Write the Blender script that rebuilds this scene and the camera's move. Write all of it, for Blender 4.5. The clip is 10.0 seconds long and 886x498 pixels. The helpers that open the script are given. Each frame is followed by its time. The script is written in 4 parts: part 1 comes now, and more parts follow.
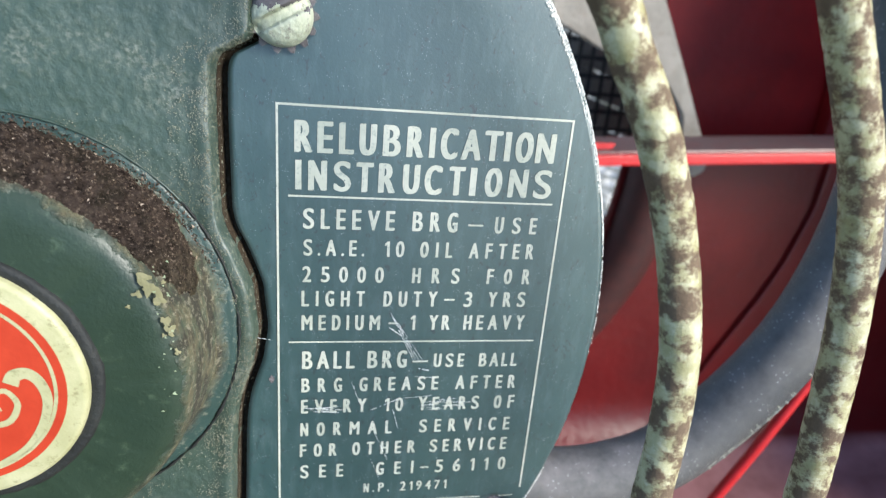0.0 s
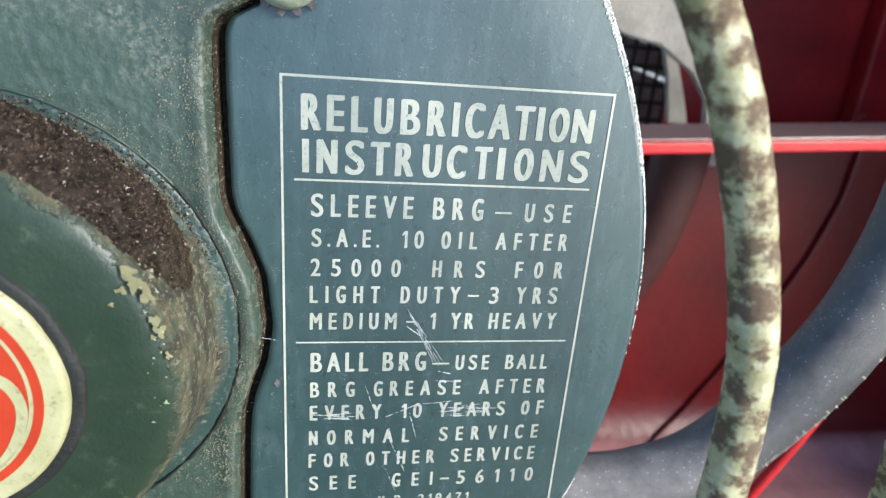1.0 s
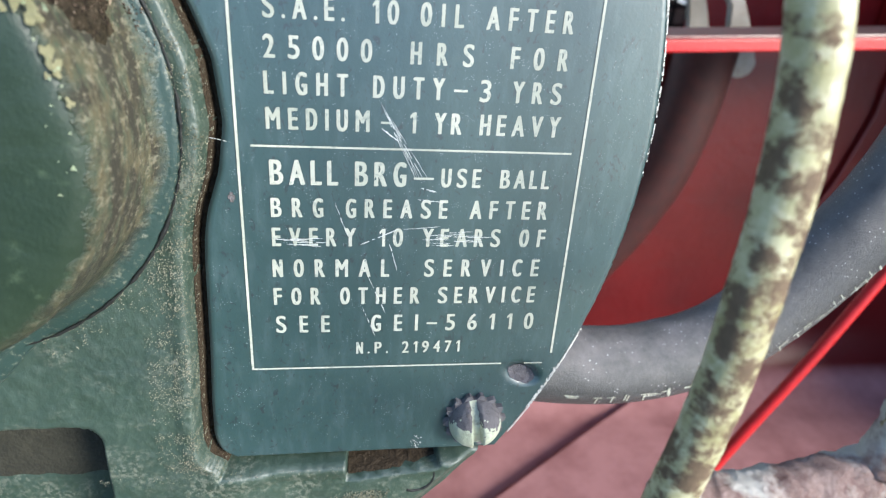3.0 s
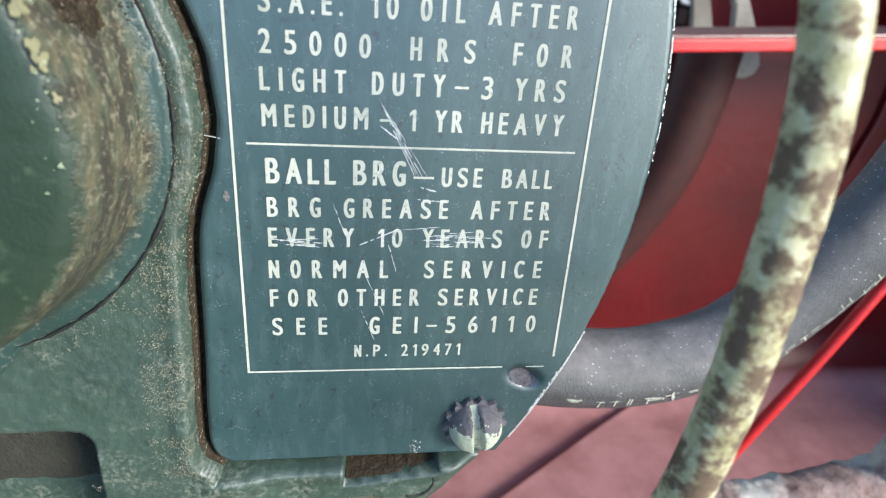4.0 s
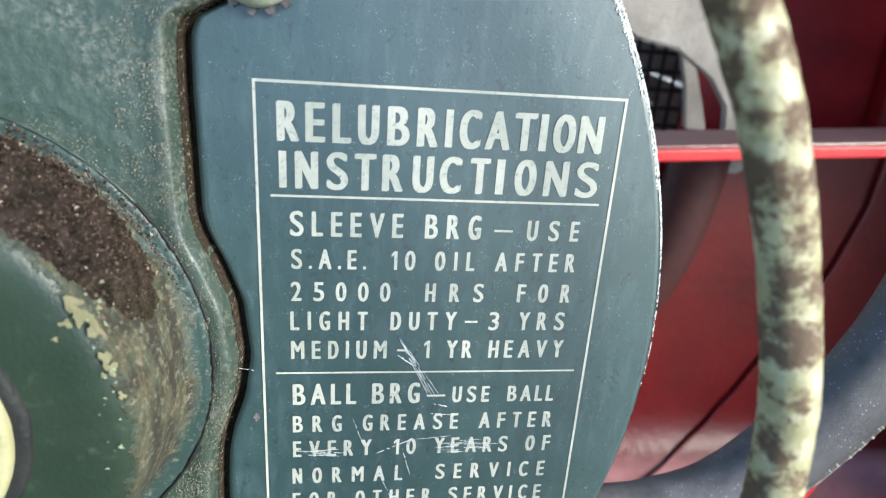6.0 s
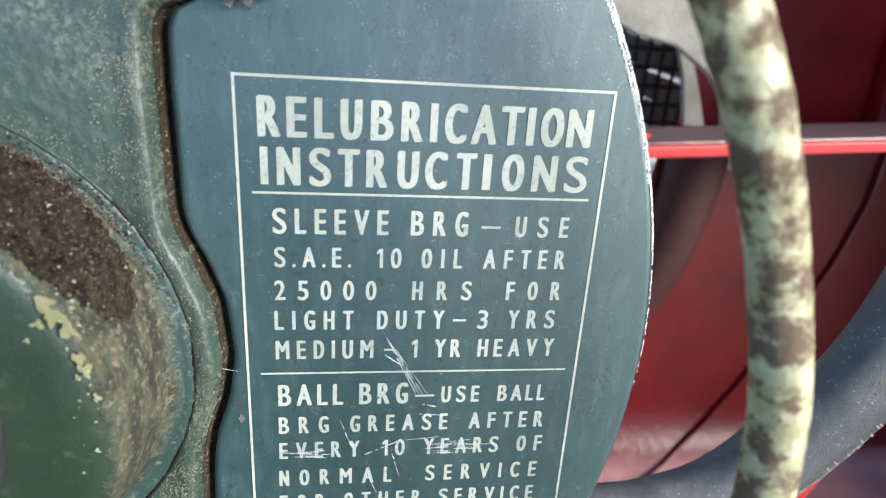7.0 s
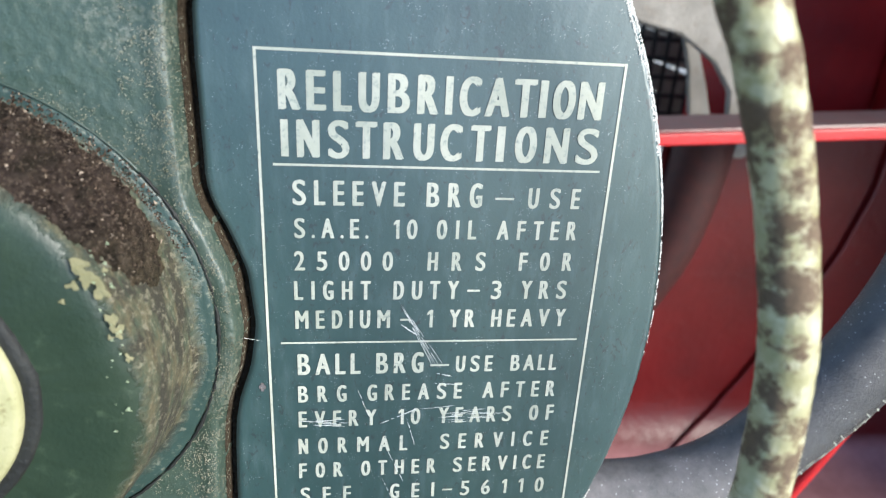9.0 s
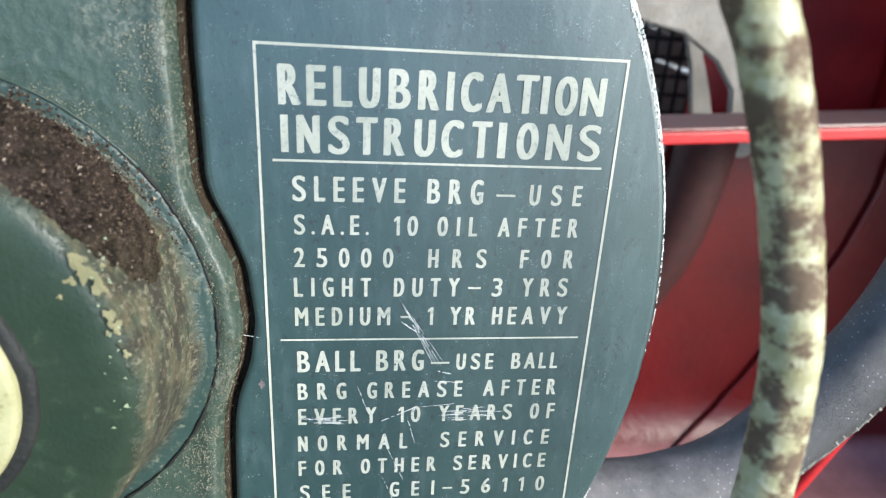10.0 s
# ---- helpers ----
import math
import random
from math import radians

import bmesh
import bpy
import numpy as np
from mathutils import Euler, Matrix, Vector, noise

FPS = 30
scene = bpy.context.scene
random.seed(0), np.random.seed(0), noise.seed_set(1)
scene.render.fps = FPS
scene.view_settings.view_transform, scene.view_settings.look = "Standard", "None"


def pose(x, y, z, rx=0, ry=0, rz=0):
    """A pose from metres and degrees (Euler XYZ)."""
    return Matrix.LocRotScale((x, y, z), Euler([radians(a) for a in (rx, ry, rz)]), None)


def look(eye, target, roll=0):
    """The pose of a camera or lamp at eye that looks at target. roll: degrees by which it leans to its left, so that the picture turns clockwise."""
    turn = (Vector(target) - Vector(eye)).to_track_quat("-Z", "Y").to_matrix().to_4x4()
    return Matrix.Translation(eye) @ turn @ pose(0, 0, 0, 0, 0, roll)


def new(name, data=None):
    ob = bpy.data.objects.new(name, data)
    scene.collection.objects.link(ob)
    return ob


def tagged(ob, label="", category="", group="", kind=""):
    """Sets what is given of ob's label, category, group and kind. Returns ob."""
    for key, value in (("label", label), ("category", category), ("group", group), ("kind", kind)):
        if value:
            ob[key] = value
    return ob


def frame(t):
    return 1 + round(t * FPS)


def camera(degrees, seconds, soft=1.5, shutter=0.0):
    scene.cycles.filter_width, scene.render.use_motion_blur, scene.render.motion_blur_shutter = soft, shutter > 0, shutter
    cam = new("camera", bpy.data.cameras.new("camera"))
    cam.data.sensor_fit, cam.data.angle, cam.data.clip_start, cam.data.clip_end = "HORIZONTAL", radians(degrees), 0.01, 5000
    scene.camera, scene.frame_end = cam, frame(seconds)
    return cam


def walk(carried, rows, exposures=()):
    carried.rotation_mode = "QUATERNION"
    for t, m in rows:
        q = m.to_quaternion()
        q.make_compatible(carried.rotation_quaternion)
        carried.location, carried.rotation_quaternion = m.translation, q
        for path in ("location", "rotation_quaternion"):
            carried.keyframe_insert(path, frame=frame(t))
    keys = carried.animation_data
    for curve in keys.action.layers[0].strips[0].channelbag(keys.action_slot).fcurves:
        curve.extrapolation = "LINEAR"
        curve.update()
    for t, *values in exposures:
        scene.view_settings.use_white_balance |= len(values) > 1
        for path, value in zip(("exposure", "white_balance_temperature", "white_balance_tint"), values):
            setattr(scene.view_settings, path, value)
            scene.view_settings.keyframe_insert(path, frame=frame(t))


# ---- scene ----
cam = camera(71.0, 10.0, soft=1.15, shutter=0.5)
cam.data.dof.use_dof = True
cam.data.dof.focus_distance = 0.118
cam.data.dof.aperture_fstop = 22.0
PATH = [
    (0, (-0.01992, -0.12430, 0.41542), (0.07153, 0.33877, 0.25048), 4.89),
    (0.5, (-0.01833, -0.11838, 0.41198), (0.07164, 0.34367, 0.24341), 5.14),
    (1, (-0.01997, -0.11124, 0.41019), (0.06349, 0.35116, 0.23924), 4.56),
    (1.3, (-0.01830, -0.11088, 0.40761), (0.05956, 0.35208, 0.23556), 4.35),
    (1.5, (-0.01679, -0.11009, 0.39826), (0.06066, 0.34749, 0.21218), 4.21),
    (1.7, (-0.01399, -0.10982, 0.38470), (0.06057, 0.34613, 0.19351), 3.69),
    (2, (-0.01611, -0.10608, 0.37656), (0.05936, 0.34560, 0.17583), 4.02),
    (2.5, (-0.01181, -0.10571, 0.37666), (0.06243, 0.34582, 0.17513), 3.91),
    (4, (-0.01050, -0.10248, 0.37583), (0.06135, 0.34961, 0.17471), 4.03),
    (4.5, (-0.00604, -0.10144, 0.37301), (0.06520, 0.34906, 0.16814), 3.66),
    (5, (-0.00793, -0.09845, 0.37214), (0.06053, 0.35154, 0.16520), 3.36),
    (5.5, (-0.00772, -0.10036, 0.38088), (0.05906, 0.35201, 0.17863), 2.86),
    (5.7, (-0.01082, -0.10118, 0.39478), (0.05638, 0.35928, 0.21184), 3.18),
    (5.8, (-0.01311, -0.10274, 0.40052), (0.05913, 0.36261, 0.23250), 3.25),
    (6, (-0.01434, -0.10052, 0.40911), (0.05653, 0.36553, 0.24244), 3.96),
    (7.5, (-0.01067, -0.09855, 0.40713), (0.05793, 0.36701, 0.23818), 3.33),
    (8, (-0.01116, -0.10042, 0.40553), (0.05536, 0.36487, 0.23499), 3.28),
    (8.5, (-0.01302, -0.10191, 0.40468), (0.05419, 0.36336, 0.23438), 3.27),
    (9, (-0.01375, -0.10282, 0.40502), (0.05280, 0.36237, 0.23421), 3.16),
    (9.5, (-0.01247, -0.10217, 0.40423), (0.05459, 0.36291, 0.23336), 3.32),
    (10, (-0.01354, -0.10235, 0.40444), (0.05194, 0.36272, 0.23290), 3.29),
]
EXPOSURES = [(0.0, 0.90), (1.4, 0.94), (2.2, 1.06), (5.4, 1.06), (6.2, 0.98), (10.0, 0.98)]
# machine and camera lean back together, so the plate mirrors more sky
LEANING = Matrix.Translation((0, 0, 0.43)) @ Matrix.Rotation(radians(-16.0), 4, "X") @ Matrix.Translation((0, 0, -0.3))
walk(cam, [(t, LEANING @ look(eye, target, roll)) for t, eye, target, roll in PATH], EXPOSURES)

# ---- daylight ----
world = bpy.data.worlds.new("sky")
scene.world = world
world.use_nodes = True
wn = world.node_tree
sky = wn.nodes.new("ShaderNodeTexSky")
sky.sky_type = "NISHITA"
sky.sun_disc = False
sky.ozone_density = 2.2
sky.dust_density = 0.3
sky.sun_elevation = radians(32)
sky.sun_rotation = radians(131)
wn.links.new(sky.outputs["Color"], wn.nodes["Background"].inputs["Color"])
wn.nodes["Background"].inputs["Strength"].default_value = 0.165
sun_data = bpy.data.lights.new("sun", "SUN")
sun_data.energy, sun_data.angle, sun_data.color = 3.3, radians(20), (1.0, 0.965, 0.88)
sun = new("sun", sun_data)
sun.matrix_world = look((1.25, -1.10, 1.05), (0, 0, 0))

MM = 0.001


# ---- materials ----
class Mat:
    """A node material with short helpers."""

    def __init__(self, name, rough=0.5, metal=0.0, spec=0.5):
        self.m = bpy.data.materials.new(name)
        self.m.use_nodes = True
        self.t = self.m.node_tree
        self.p = self.t.nodes["Principled BSDF"]
        self.p.inputs["Roughness"].default_value = rough
        self.p.inputs["Metallic"].default_value = metal
        self.p.inputs["Specular IOR Level"].default_value = spec
        self.co = self.t.nodes.new("ShaderNodeTexCoord").outputs["Object"]
        self.height = None

    def link(self, a, b):
        self.t.links.new(a, b)

    def noise(self, scale, detail=4, rough=0.6, stretch=None, distort=0.0):
        n = self.t.nodes.new("ShaderNodeTexNoise")
        n.inputs["Scale"].default_value, n.inputs["Detail"].default_value = scale, detail
        n.inputs["Roughness"].default_value, n.inputs["Distortion"].default_value = rough, distort
        co = self.co
        if stretch:
            mp = self.t.nodes.new("ShaderNodeMapping")
            mp.inputs["Scale"].default_value = stretch
            self.link(co, mp.inputs["Vector"])
            co = mp.outputs["Vector"]
        self.link(co, n.inputs["Vector"])
        return n.outputs["Fac"]

    def cells(self, scale):
        n = self.t.nodes.new("ShaderNodeTexVoronoi")
        n.inputs["Scale"].default_value = scale
        self.link(self.co, n.inputs["Vector"])
        return n.outputs["Distance"], n.outputs["Color"]

    def ramp(self, fac, lo, hi):
        n = self.t.nodes.new("ShaderNodeMapRange")
        n.inputs["From Min"].default_value, n.inputs["From Max"].default_value = lo, hi
        n.clamp = True
        self.link(fac, n.inputs["Value"])
        return n.outputs["Result"]

    def math(self, op, a, b):
        n = self.t.nodes.new("ShaderNodeMath")
        n.operation, n.use_clamp = op, True
        for k, v in enumerate((a, b)):
            if isinstance(v, (int, float)):
                n.inputs[k].default_value = v
            else:
                self.link(v, n.inputs[k])
        return n.outputs[0]

    def mix(self, fac, a, b):
        n = self.t.nodes.new("ShaderNodeMix")
        n.data_type = "RGBA"
        if isinstance(fac, (int, float)):
            n.inputs[0].default_value = fac
        else:
            self.link(fac, n.inputs[0])
        for k, v in ((6, a), (7, b)):
            if isinstance(v, tuple):
                n.inputs[k].default_value = (*v, 1)
            else:
                self.link(v, n.inputs[k])
        return n.outputs[2]

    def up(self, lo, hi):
        """How far the surface faces upward, for settled dust and painted sky light."""
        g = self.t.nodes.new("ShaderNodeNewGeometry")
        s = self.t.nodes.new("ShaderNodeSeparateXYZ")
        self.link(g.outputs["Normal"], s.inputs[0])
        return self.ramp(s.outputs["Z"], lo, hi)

    def axis(self, n):
        s = self.t.nodes.new("ShaderNodeSeparateXYZ")
        self.link(self.co, s.inputs[0])
        return s.outputs[n]

    def colour(self, c):
        if isinstance(c, tuple):
            self.p.inputs["Base Color"].default_value = (*c, 1)
        else:
            self.link(c, self.p.inputs["Base Color"])
        return self

    def roughness(self, fac, lo, hi):
        n = self.t.nodes.new("ShaderNodeMapRange")
        n.inputs["To Min"].default_value, n.inputs["To Max"].default_value = lo, hi
        self.link(fac, n.inputs["Value"])
        self.link(n.outputs["Result"], self.p.inputs["Roughness"])
        return self

    def bump(self, fac, distance, strength=1.0):
        n = self.t.nodes.new("ShaderNodeBump")
        n.inputs["Distance"].default_value, n.inputs["Strength"].default_value = distance, strength
        self.link(fac, n.inputs["Height"])
        if self.height:
            self.link(self.height, n.inputs["Normal"])
        self.height = n.outputs["Normal"]
        self.link(self.height, self.p.inputs["Normal"])
        return self


def plate_paint():
    a = Mat("plate_paint", 0.34, spec=1.0)
    a.p.inputs["IOR"].default_value = 1.6
    tone = a.noise(60, 4)
    c = a.mix(a.ramp(tone, 0.3, 0.75), (0.023, 0.057, 0.058), (0.036, 0.077, 0.077))
    streak = a.noise(500, 3, stretch=(1, 1, 0.25))
    c = a.mix(a.math("MULTIPLY", a.ramp(streak, 0.5, 0.9), 0.5), c, (0.11, 0.17, 0.18))
    dark = a.ramp(a.noise(760, 3, 0.6, stretch=(1, 1, 0.6), distort=1.5), 0.61, 0.67)
    c = a.mix(a.math("MULTIPLY", dark, 0.75), c, (0.02, 0.025, 0.03))
    d, _ = a.cells(2300)
    chips = a.math("MULTIPLY", a.ramp(d, 0.18, 0.11), a.ramp(a.noise(300, 3), 0.52, 0.60))
    c = a.mix(a.math("MULTIPLY", chips, 0.8), c, (0.55, 0.6, 0.6))
    a.colour(c).roughness(streak, 0.32, 0.46)
    return a.bump(a.noise(1800, 3), 0.000025).m


def casting_paint(name, low, high, grit, gloss=0.6, relief=1.0):
    a = Mat(name, 0.5, spec=gloss)
    a.p.inputs["IOR"].default_value = 1.55
    c = a.mix(a.ramp(a.noise(45, 5), 0.3, 0.7), low, high)
    c = a.mix(a.math("MULTIPLY", a.ramp(a.noise(18, 4), 0.42, 0.58), 0.38), c, (low[0] * 0.95, low[1] * 1.02, low[2] * 0.68))
    fine = a.noise(700, 5, 0.7)
    c = a.mix(a.math("MULTIPLY", a.ramp(fine, 0.52, 0.8), 0.4), c, (0.14, 0.17, 0.13))
    patch = a.ramp(a.noise(70, 6, 0.65), 0.5, 0.66)
    d = a.math("MULTIPLY", patch, a.ramp(a.noise(950, 4, 0.7), 0.47, 0.60))
    c = a.mix(a.math("MULTIPLY", d, grit), c, (0.33, 0.33, 0.26))
    k = a.math("MULTIPLY", a.ramp(a.noise(38, 5), 0.55, 0.7), a.ramp(a.noise(500, 4), 0.5, 0.62))
    c = a.mix(a.math("MULTIPLY", k, 0.55), c, (0.035, 0.04, 0.032))
    a.colour(c).roughness(fine, 0.34, 0.64)
    a.bump(a.noise(160, 5), 0.0004 * relief)
    return a.bump(fine, 0.00035 * relief)


# dark grime of the joint; also colours the slot's painted shade
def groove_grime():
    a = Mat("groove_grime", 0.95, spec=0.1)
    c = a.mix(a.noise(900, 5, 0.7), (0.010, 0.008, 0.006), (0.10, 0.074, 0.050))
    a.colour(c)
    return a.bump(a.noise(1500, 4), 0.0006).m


def soil():
    a = Mat("soil", 0.95, spec=0.1)
    c = a.mix(a.ramp(a.noise(420, 6, 0.75), 0.36, 0.64), (0.014, 0.010, 0.008), (0.125, 0.089, 0.070))
    c = a.mix(a.ramp(a.noise(1500, 5, 0.7), 0.54, 0.68), c, (0.36, 0.27, 0.20))
    c = a.mix(a.math("MULTIPLY", a.ramp(a.noise(90, 4), 0.5, 0.62), 0.5), c, (0.03, 0.030, 0.018))
    c = a.mix(a.ramp(a.axis(2), 0.361, 0.379), a.mix(a.ramp(a.noise(420, 5), 0.4, 0.6), (0.045, 0.040, 0.026), (0.14, 0.115, 0.07)), c)
    a.colour(c)
    return a.bump(a.noise(800, 6, 0.8), 0.0026).m


def plain_paint(name, low, high, rough, fleck=None, bumps=0.0003):
    a = Mat(name, rough)
    c = a.mix(a.ramp(a.noise(120, 5), 0.3, 0.7), low, high)
    if fleck:
        c = a.mix(a.math("MULTIPLY", a.ramp(a.noise(650, 4, 0.7), 0.55, 0.7), 0.7), c, fleck)
    a.colour(c)
    return a.bump(a.noise(900, 3), bumps).m


def rusted_cream():
    a = Mat("flaking_cream_paint", 0.42, spec=0.5)
    c = a.mix(a.ramp(a.noise(190, 4), 0.35, 0.65), (0.34, 0.31, 0.155), (0.53, 0.50, 0.31))
    c = a.mix(a.math("MULTIPLY", a.ramp(a.noise(420, 4), 0.5, 0.62), 0.55), c, (0.66, 0.64, 0.46))
    big = a.noise(215, 7, 0.68, stretch=(1, 1, 1.2))
    c = a.mix(a.math("MULTIPLY", a.ramp(big, 0.44, 0.54), 0.7), c, (0.25, 0.18, 0.08))
    rust = a.mix(a.noise(900, 5, 0.7), (0.048, 0.030, 0.020), (0.20, 0.128, 0.082))
    r = a.ramp(big, 0.475, 0.56)
    c = a.mix(a.math("MULTIPLY", r, 0.92), c, rust)
    a.colour(c).roughness(r, 0.30, 0.85)
    a.bump(r, 0.00010, 0.6)
    return a.bump(a.noise(1500, 4), 0.00014).m


def rust_with_glare():
    a = Mat("scaly_rust_with_glare", 0.9, spec=0.2)
    c = a.mix(a.ramp(a.noise(300, 6, 0.7), 0.32, 0.7), (0.20, 0.11, 0.10), (0.56, 0.42, 0.38))
    # pale patches put the ring's sunlit glare into the rust colour
    c = a.mix(a.ramp(a.noise(140, 4), 0.48, 0.60), c, (0.72, 0.68, 0.62))
    a.colour(c)
    return a.bump(a.noise(900, 6, 0.75), 0.0011).m


def rubber():
    a = Mat("dusty_rubber", 0.55, spec=0.4)
    base = a.mix(a.noise(300, 5), (0.070, 0.072, 0.070), (0.112, 0.112, 0.112))
    # pale dust tone follows how far the hose faces upward
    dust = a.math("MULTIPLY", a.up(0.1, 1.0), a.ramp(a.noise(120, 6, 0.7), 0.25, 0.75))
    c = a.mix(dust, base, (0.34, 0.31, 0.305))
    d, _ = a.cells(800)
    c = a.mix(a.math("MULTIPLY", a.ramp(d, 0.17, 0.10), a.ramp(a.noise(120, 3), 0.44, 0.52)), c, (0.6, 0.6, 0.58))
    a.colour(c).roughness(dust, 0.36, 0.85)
    return a.bump(a.noise(1900, 5, 0.7), 0.0003).m


def red_paint(name, dusty, grain=80, spec=0.5, depth=1.0, top_tone=(0.13, 0.098, 0.096)):
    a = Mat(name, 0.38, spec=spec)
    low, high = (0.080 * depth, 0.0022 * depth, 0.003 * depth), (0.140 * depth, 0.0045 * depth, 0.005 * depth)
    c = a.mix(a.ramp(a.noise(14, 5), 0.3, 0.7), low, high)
    film = a.ramp(a.noise(9, 6, 0.65), 0.35, 0.75)
    c = a.mix(a.math("MULTIPLY", film, 0.05), c, (0.22, 0.10, 0.09))
    spots = a.ramp(a.noise(60, 5, 0.7), 0.62, 0.72)
    c = a.mix(a.math("MULTIPLY", spots, 0.35), c, (0.10, 0.02, 0.018))
    # paler tops: settled dust on the bar, painted sky sheen on the pan
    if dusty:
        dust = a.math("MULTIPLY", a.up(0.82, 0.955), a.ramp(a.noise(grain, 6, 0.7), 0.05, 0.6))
        c = a.mix(a.math("MULTIPLY", dust, dusty), c, top_tone)
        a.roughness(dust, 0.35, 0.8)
    a.colour(c)
    return a.bump(a.noise(120, 5), 0.0006).m


def grey_metal():
    a = Mat("weathered_galvanised_steel", 0.6, metal=0.25)
    c = a.mix(a.ramp(a.noise(35, 6), 0.3, 0.7), (0.17, 0.155, 0.135), (0.29, 0.27, 0.24))
    c = a.mix(a.math("MULTIPLY", a.ramp(a.noise(220, 5), 0.55, 0.7), 0.5), c, (0.16, 0.12, 0.09))
    a.colour(c)
    return a.bump(a.noise(400, 4), 0.0004).m


def gravel():
    a = Mat("pale_gravel", 0.95, spec=0.2)
    d, col = a.cells(40)
    c = a.mix(a.noise(25, 6, 0.7), (0.42, 0.41, 0.39), (0.70, 0.69, 0.66))
    c = a.mix(a.ramp(d, 0.3, 0.7), c, (0.25, 0.25, 0.22))
    c = a.mix(a.math("MULTIPLY", a.ramp(a.noise(0.8, 5), 0.56, 0.66), 0.7), c, (0.10, 0.15, 0.05))
    # unseen green ground ahead, added to tint the motor's reflections
    green_ground = a.mix(a.noise(30, 6, 0.7), (0.04, 0.07, 0.022), (0.10, 0.14, 0.05))
    c = a.mix(a.math("MULTIPLY", a.ramp(a.axis(1), 0.45, -0.1), a.ramp(a.axis(0), 0.7, 0.2)), c, green_ground)
    a.colour(c)
    return a.bump(d, 0.01).m


PLATE = plate_paint()
CAST_MAT = casting_paint("casting_blue_green", (0.025, 0.050, 0.037), (0.040, 0.071, 0.054), 0.55, 1.0, 0.5)
CAST = CAST_MAT.m


def cap_paint():
    """Green face, streaked ochre grime down the wall, blue-green flange; the dirt's edges wander."""
    a = Mat("bearing_cap_paint", 0.5, spec=0.5)
    mp = a.t.nodes.new("ShaderNodeVectorMath")
    mp.operation = "SUBTRACT"
    mp.inputs[1].default_value = (-0.080, 0.0, 0.354)
    a.link(a.co, mp.inputs[0])
    fl = a.t.nodes.new("ShaderNodeVectorMath")
    fl.operation = "MULTIPLY"
    fl.inputs[1].default_value = (1, 0, 1)
    a.link(mp.outputs[0], fl.inputs[0])
    ln = a.t.nodes.new("ShaderNodeVectorMath")
    ln.operation = "LENGTH"
    a.link(fl.outputs[0], ln.inputs[0])
    wander = a.t.nodes.new("ShaderNodeMath")
    wander.operation = "MULTIPLY_ADD"
    a.link(a.noise(110, 6, 0.7), wander.inputs[0])
    wander.inputs[1].default_value = 0.007
    a.link(ln.outputs["Value"], wander.inputs[2])
    r = wander.outputs[0]
    face = a.mix(a.ramp(a.noise(50, 5), 0.3, 0.7), (0.018, 0.034, 0.021), (0.029, 0.048, 0.030))
    face = a.mix(a.math("MULTIPLY", a.ramp(a.noise(330, 6, 0.75), 0.58, 0.72), 0.5), face, (0.085, 0.125, 0.075))
    face = a.mix(a.math("MULTIPLY", a.ramp(a.noise(150, 5, 0.7, stretch=(0.4, 1, 1.6)), 0.60, 0.72), 0.6), face, (0.014, 0.024, 0.016))
    edge = a.mix(a.ramp(a.noise(60, 5), 0.3, 0.7), (0.024, 0.050, 0.044), (0.039, 0.071, 0.064))
    edge = a.mix(a.math("MULTIPLY", a.ramp(a.noise(900, 5, 0.7), 0.55, 0.68), 0.55), edge, (0.26, 0.27, 0.21))
    st = a.noise(420, 6, 0.75, stretch=(1, 1.2, 0.55))
    dirt = a.mix(a.ramp(a.noise(60, 5), 0.3, 0.7), (0.040, 0.060, 0.034), (0.075, 0.090, 0.055))
    dirt = a.mix(a.ramp(st, 0.40, 0.60), dirt, (0.125, 0.105, 0.058))
    dirt = a.mix(a.math("MULTIPLY", a.ramp(a.noise(260, 6, 0.7, stretch=(1, 1.3, 0.5)), 0.46, 0.56), 0.9), dirt, (0.034, 0.030, 0.020))
    dirt = a.mix(a.math("MULTIPLY", a.ramp(a.noise(800, 6, 0.75), 0.53, 0.62), 0.5), dirt, (0.33, 0.30, 0.21))
    on = a.math("MULTIPLY", a.ramp(r, 0.0382, 0.0398), a.math("MULTIPLY", a.ramp(r, 0.0440, 0.0420), a.ramp(a.axis(2), 0.316, 0.340)))
    c = a.mix(a.ramp(ln.outputs["Value"], 0.0383, 0.0388), face, edge)
    a.colour(a.mix(on, c, dirt)).roughness(on, 0.40, 0.9)
    a.bump(a.math("MULTIPLY", st, on), 0.0010)
    a.bump(a.noise(170, 5), 0.00010)
    return a.bump(a.noise(1300, 4), 0.00009).m


CAPM = cap_paint()
GRIT = plain_paint("pale_grit", (0.16, 0.16, 0.11), (0.31, 0.30, 0.225), 0.9, (0.10, 0.08, 0.045))
GRIME_AND_SHADE = groove_grime()
SOIL = soil()


def crumb():
    a = Mat("soil_crumbs", 0.95, spec=0.1)
    g = a.t.nodes.new("ShaderNodeNewGeometry").outputs["Random Per Island"]
    c = a.mix(a.ramp(g, 0.0, 0.75), (0.012, 0.008, 0.006), (0.11, 0.078, 0.058))
    c = a.mix(a.ramp(g, 0.90, 0.93), c, (0.33, 0.26, 0.20))
    a.colour(c)
    return a.m


CRUMB = crumb()
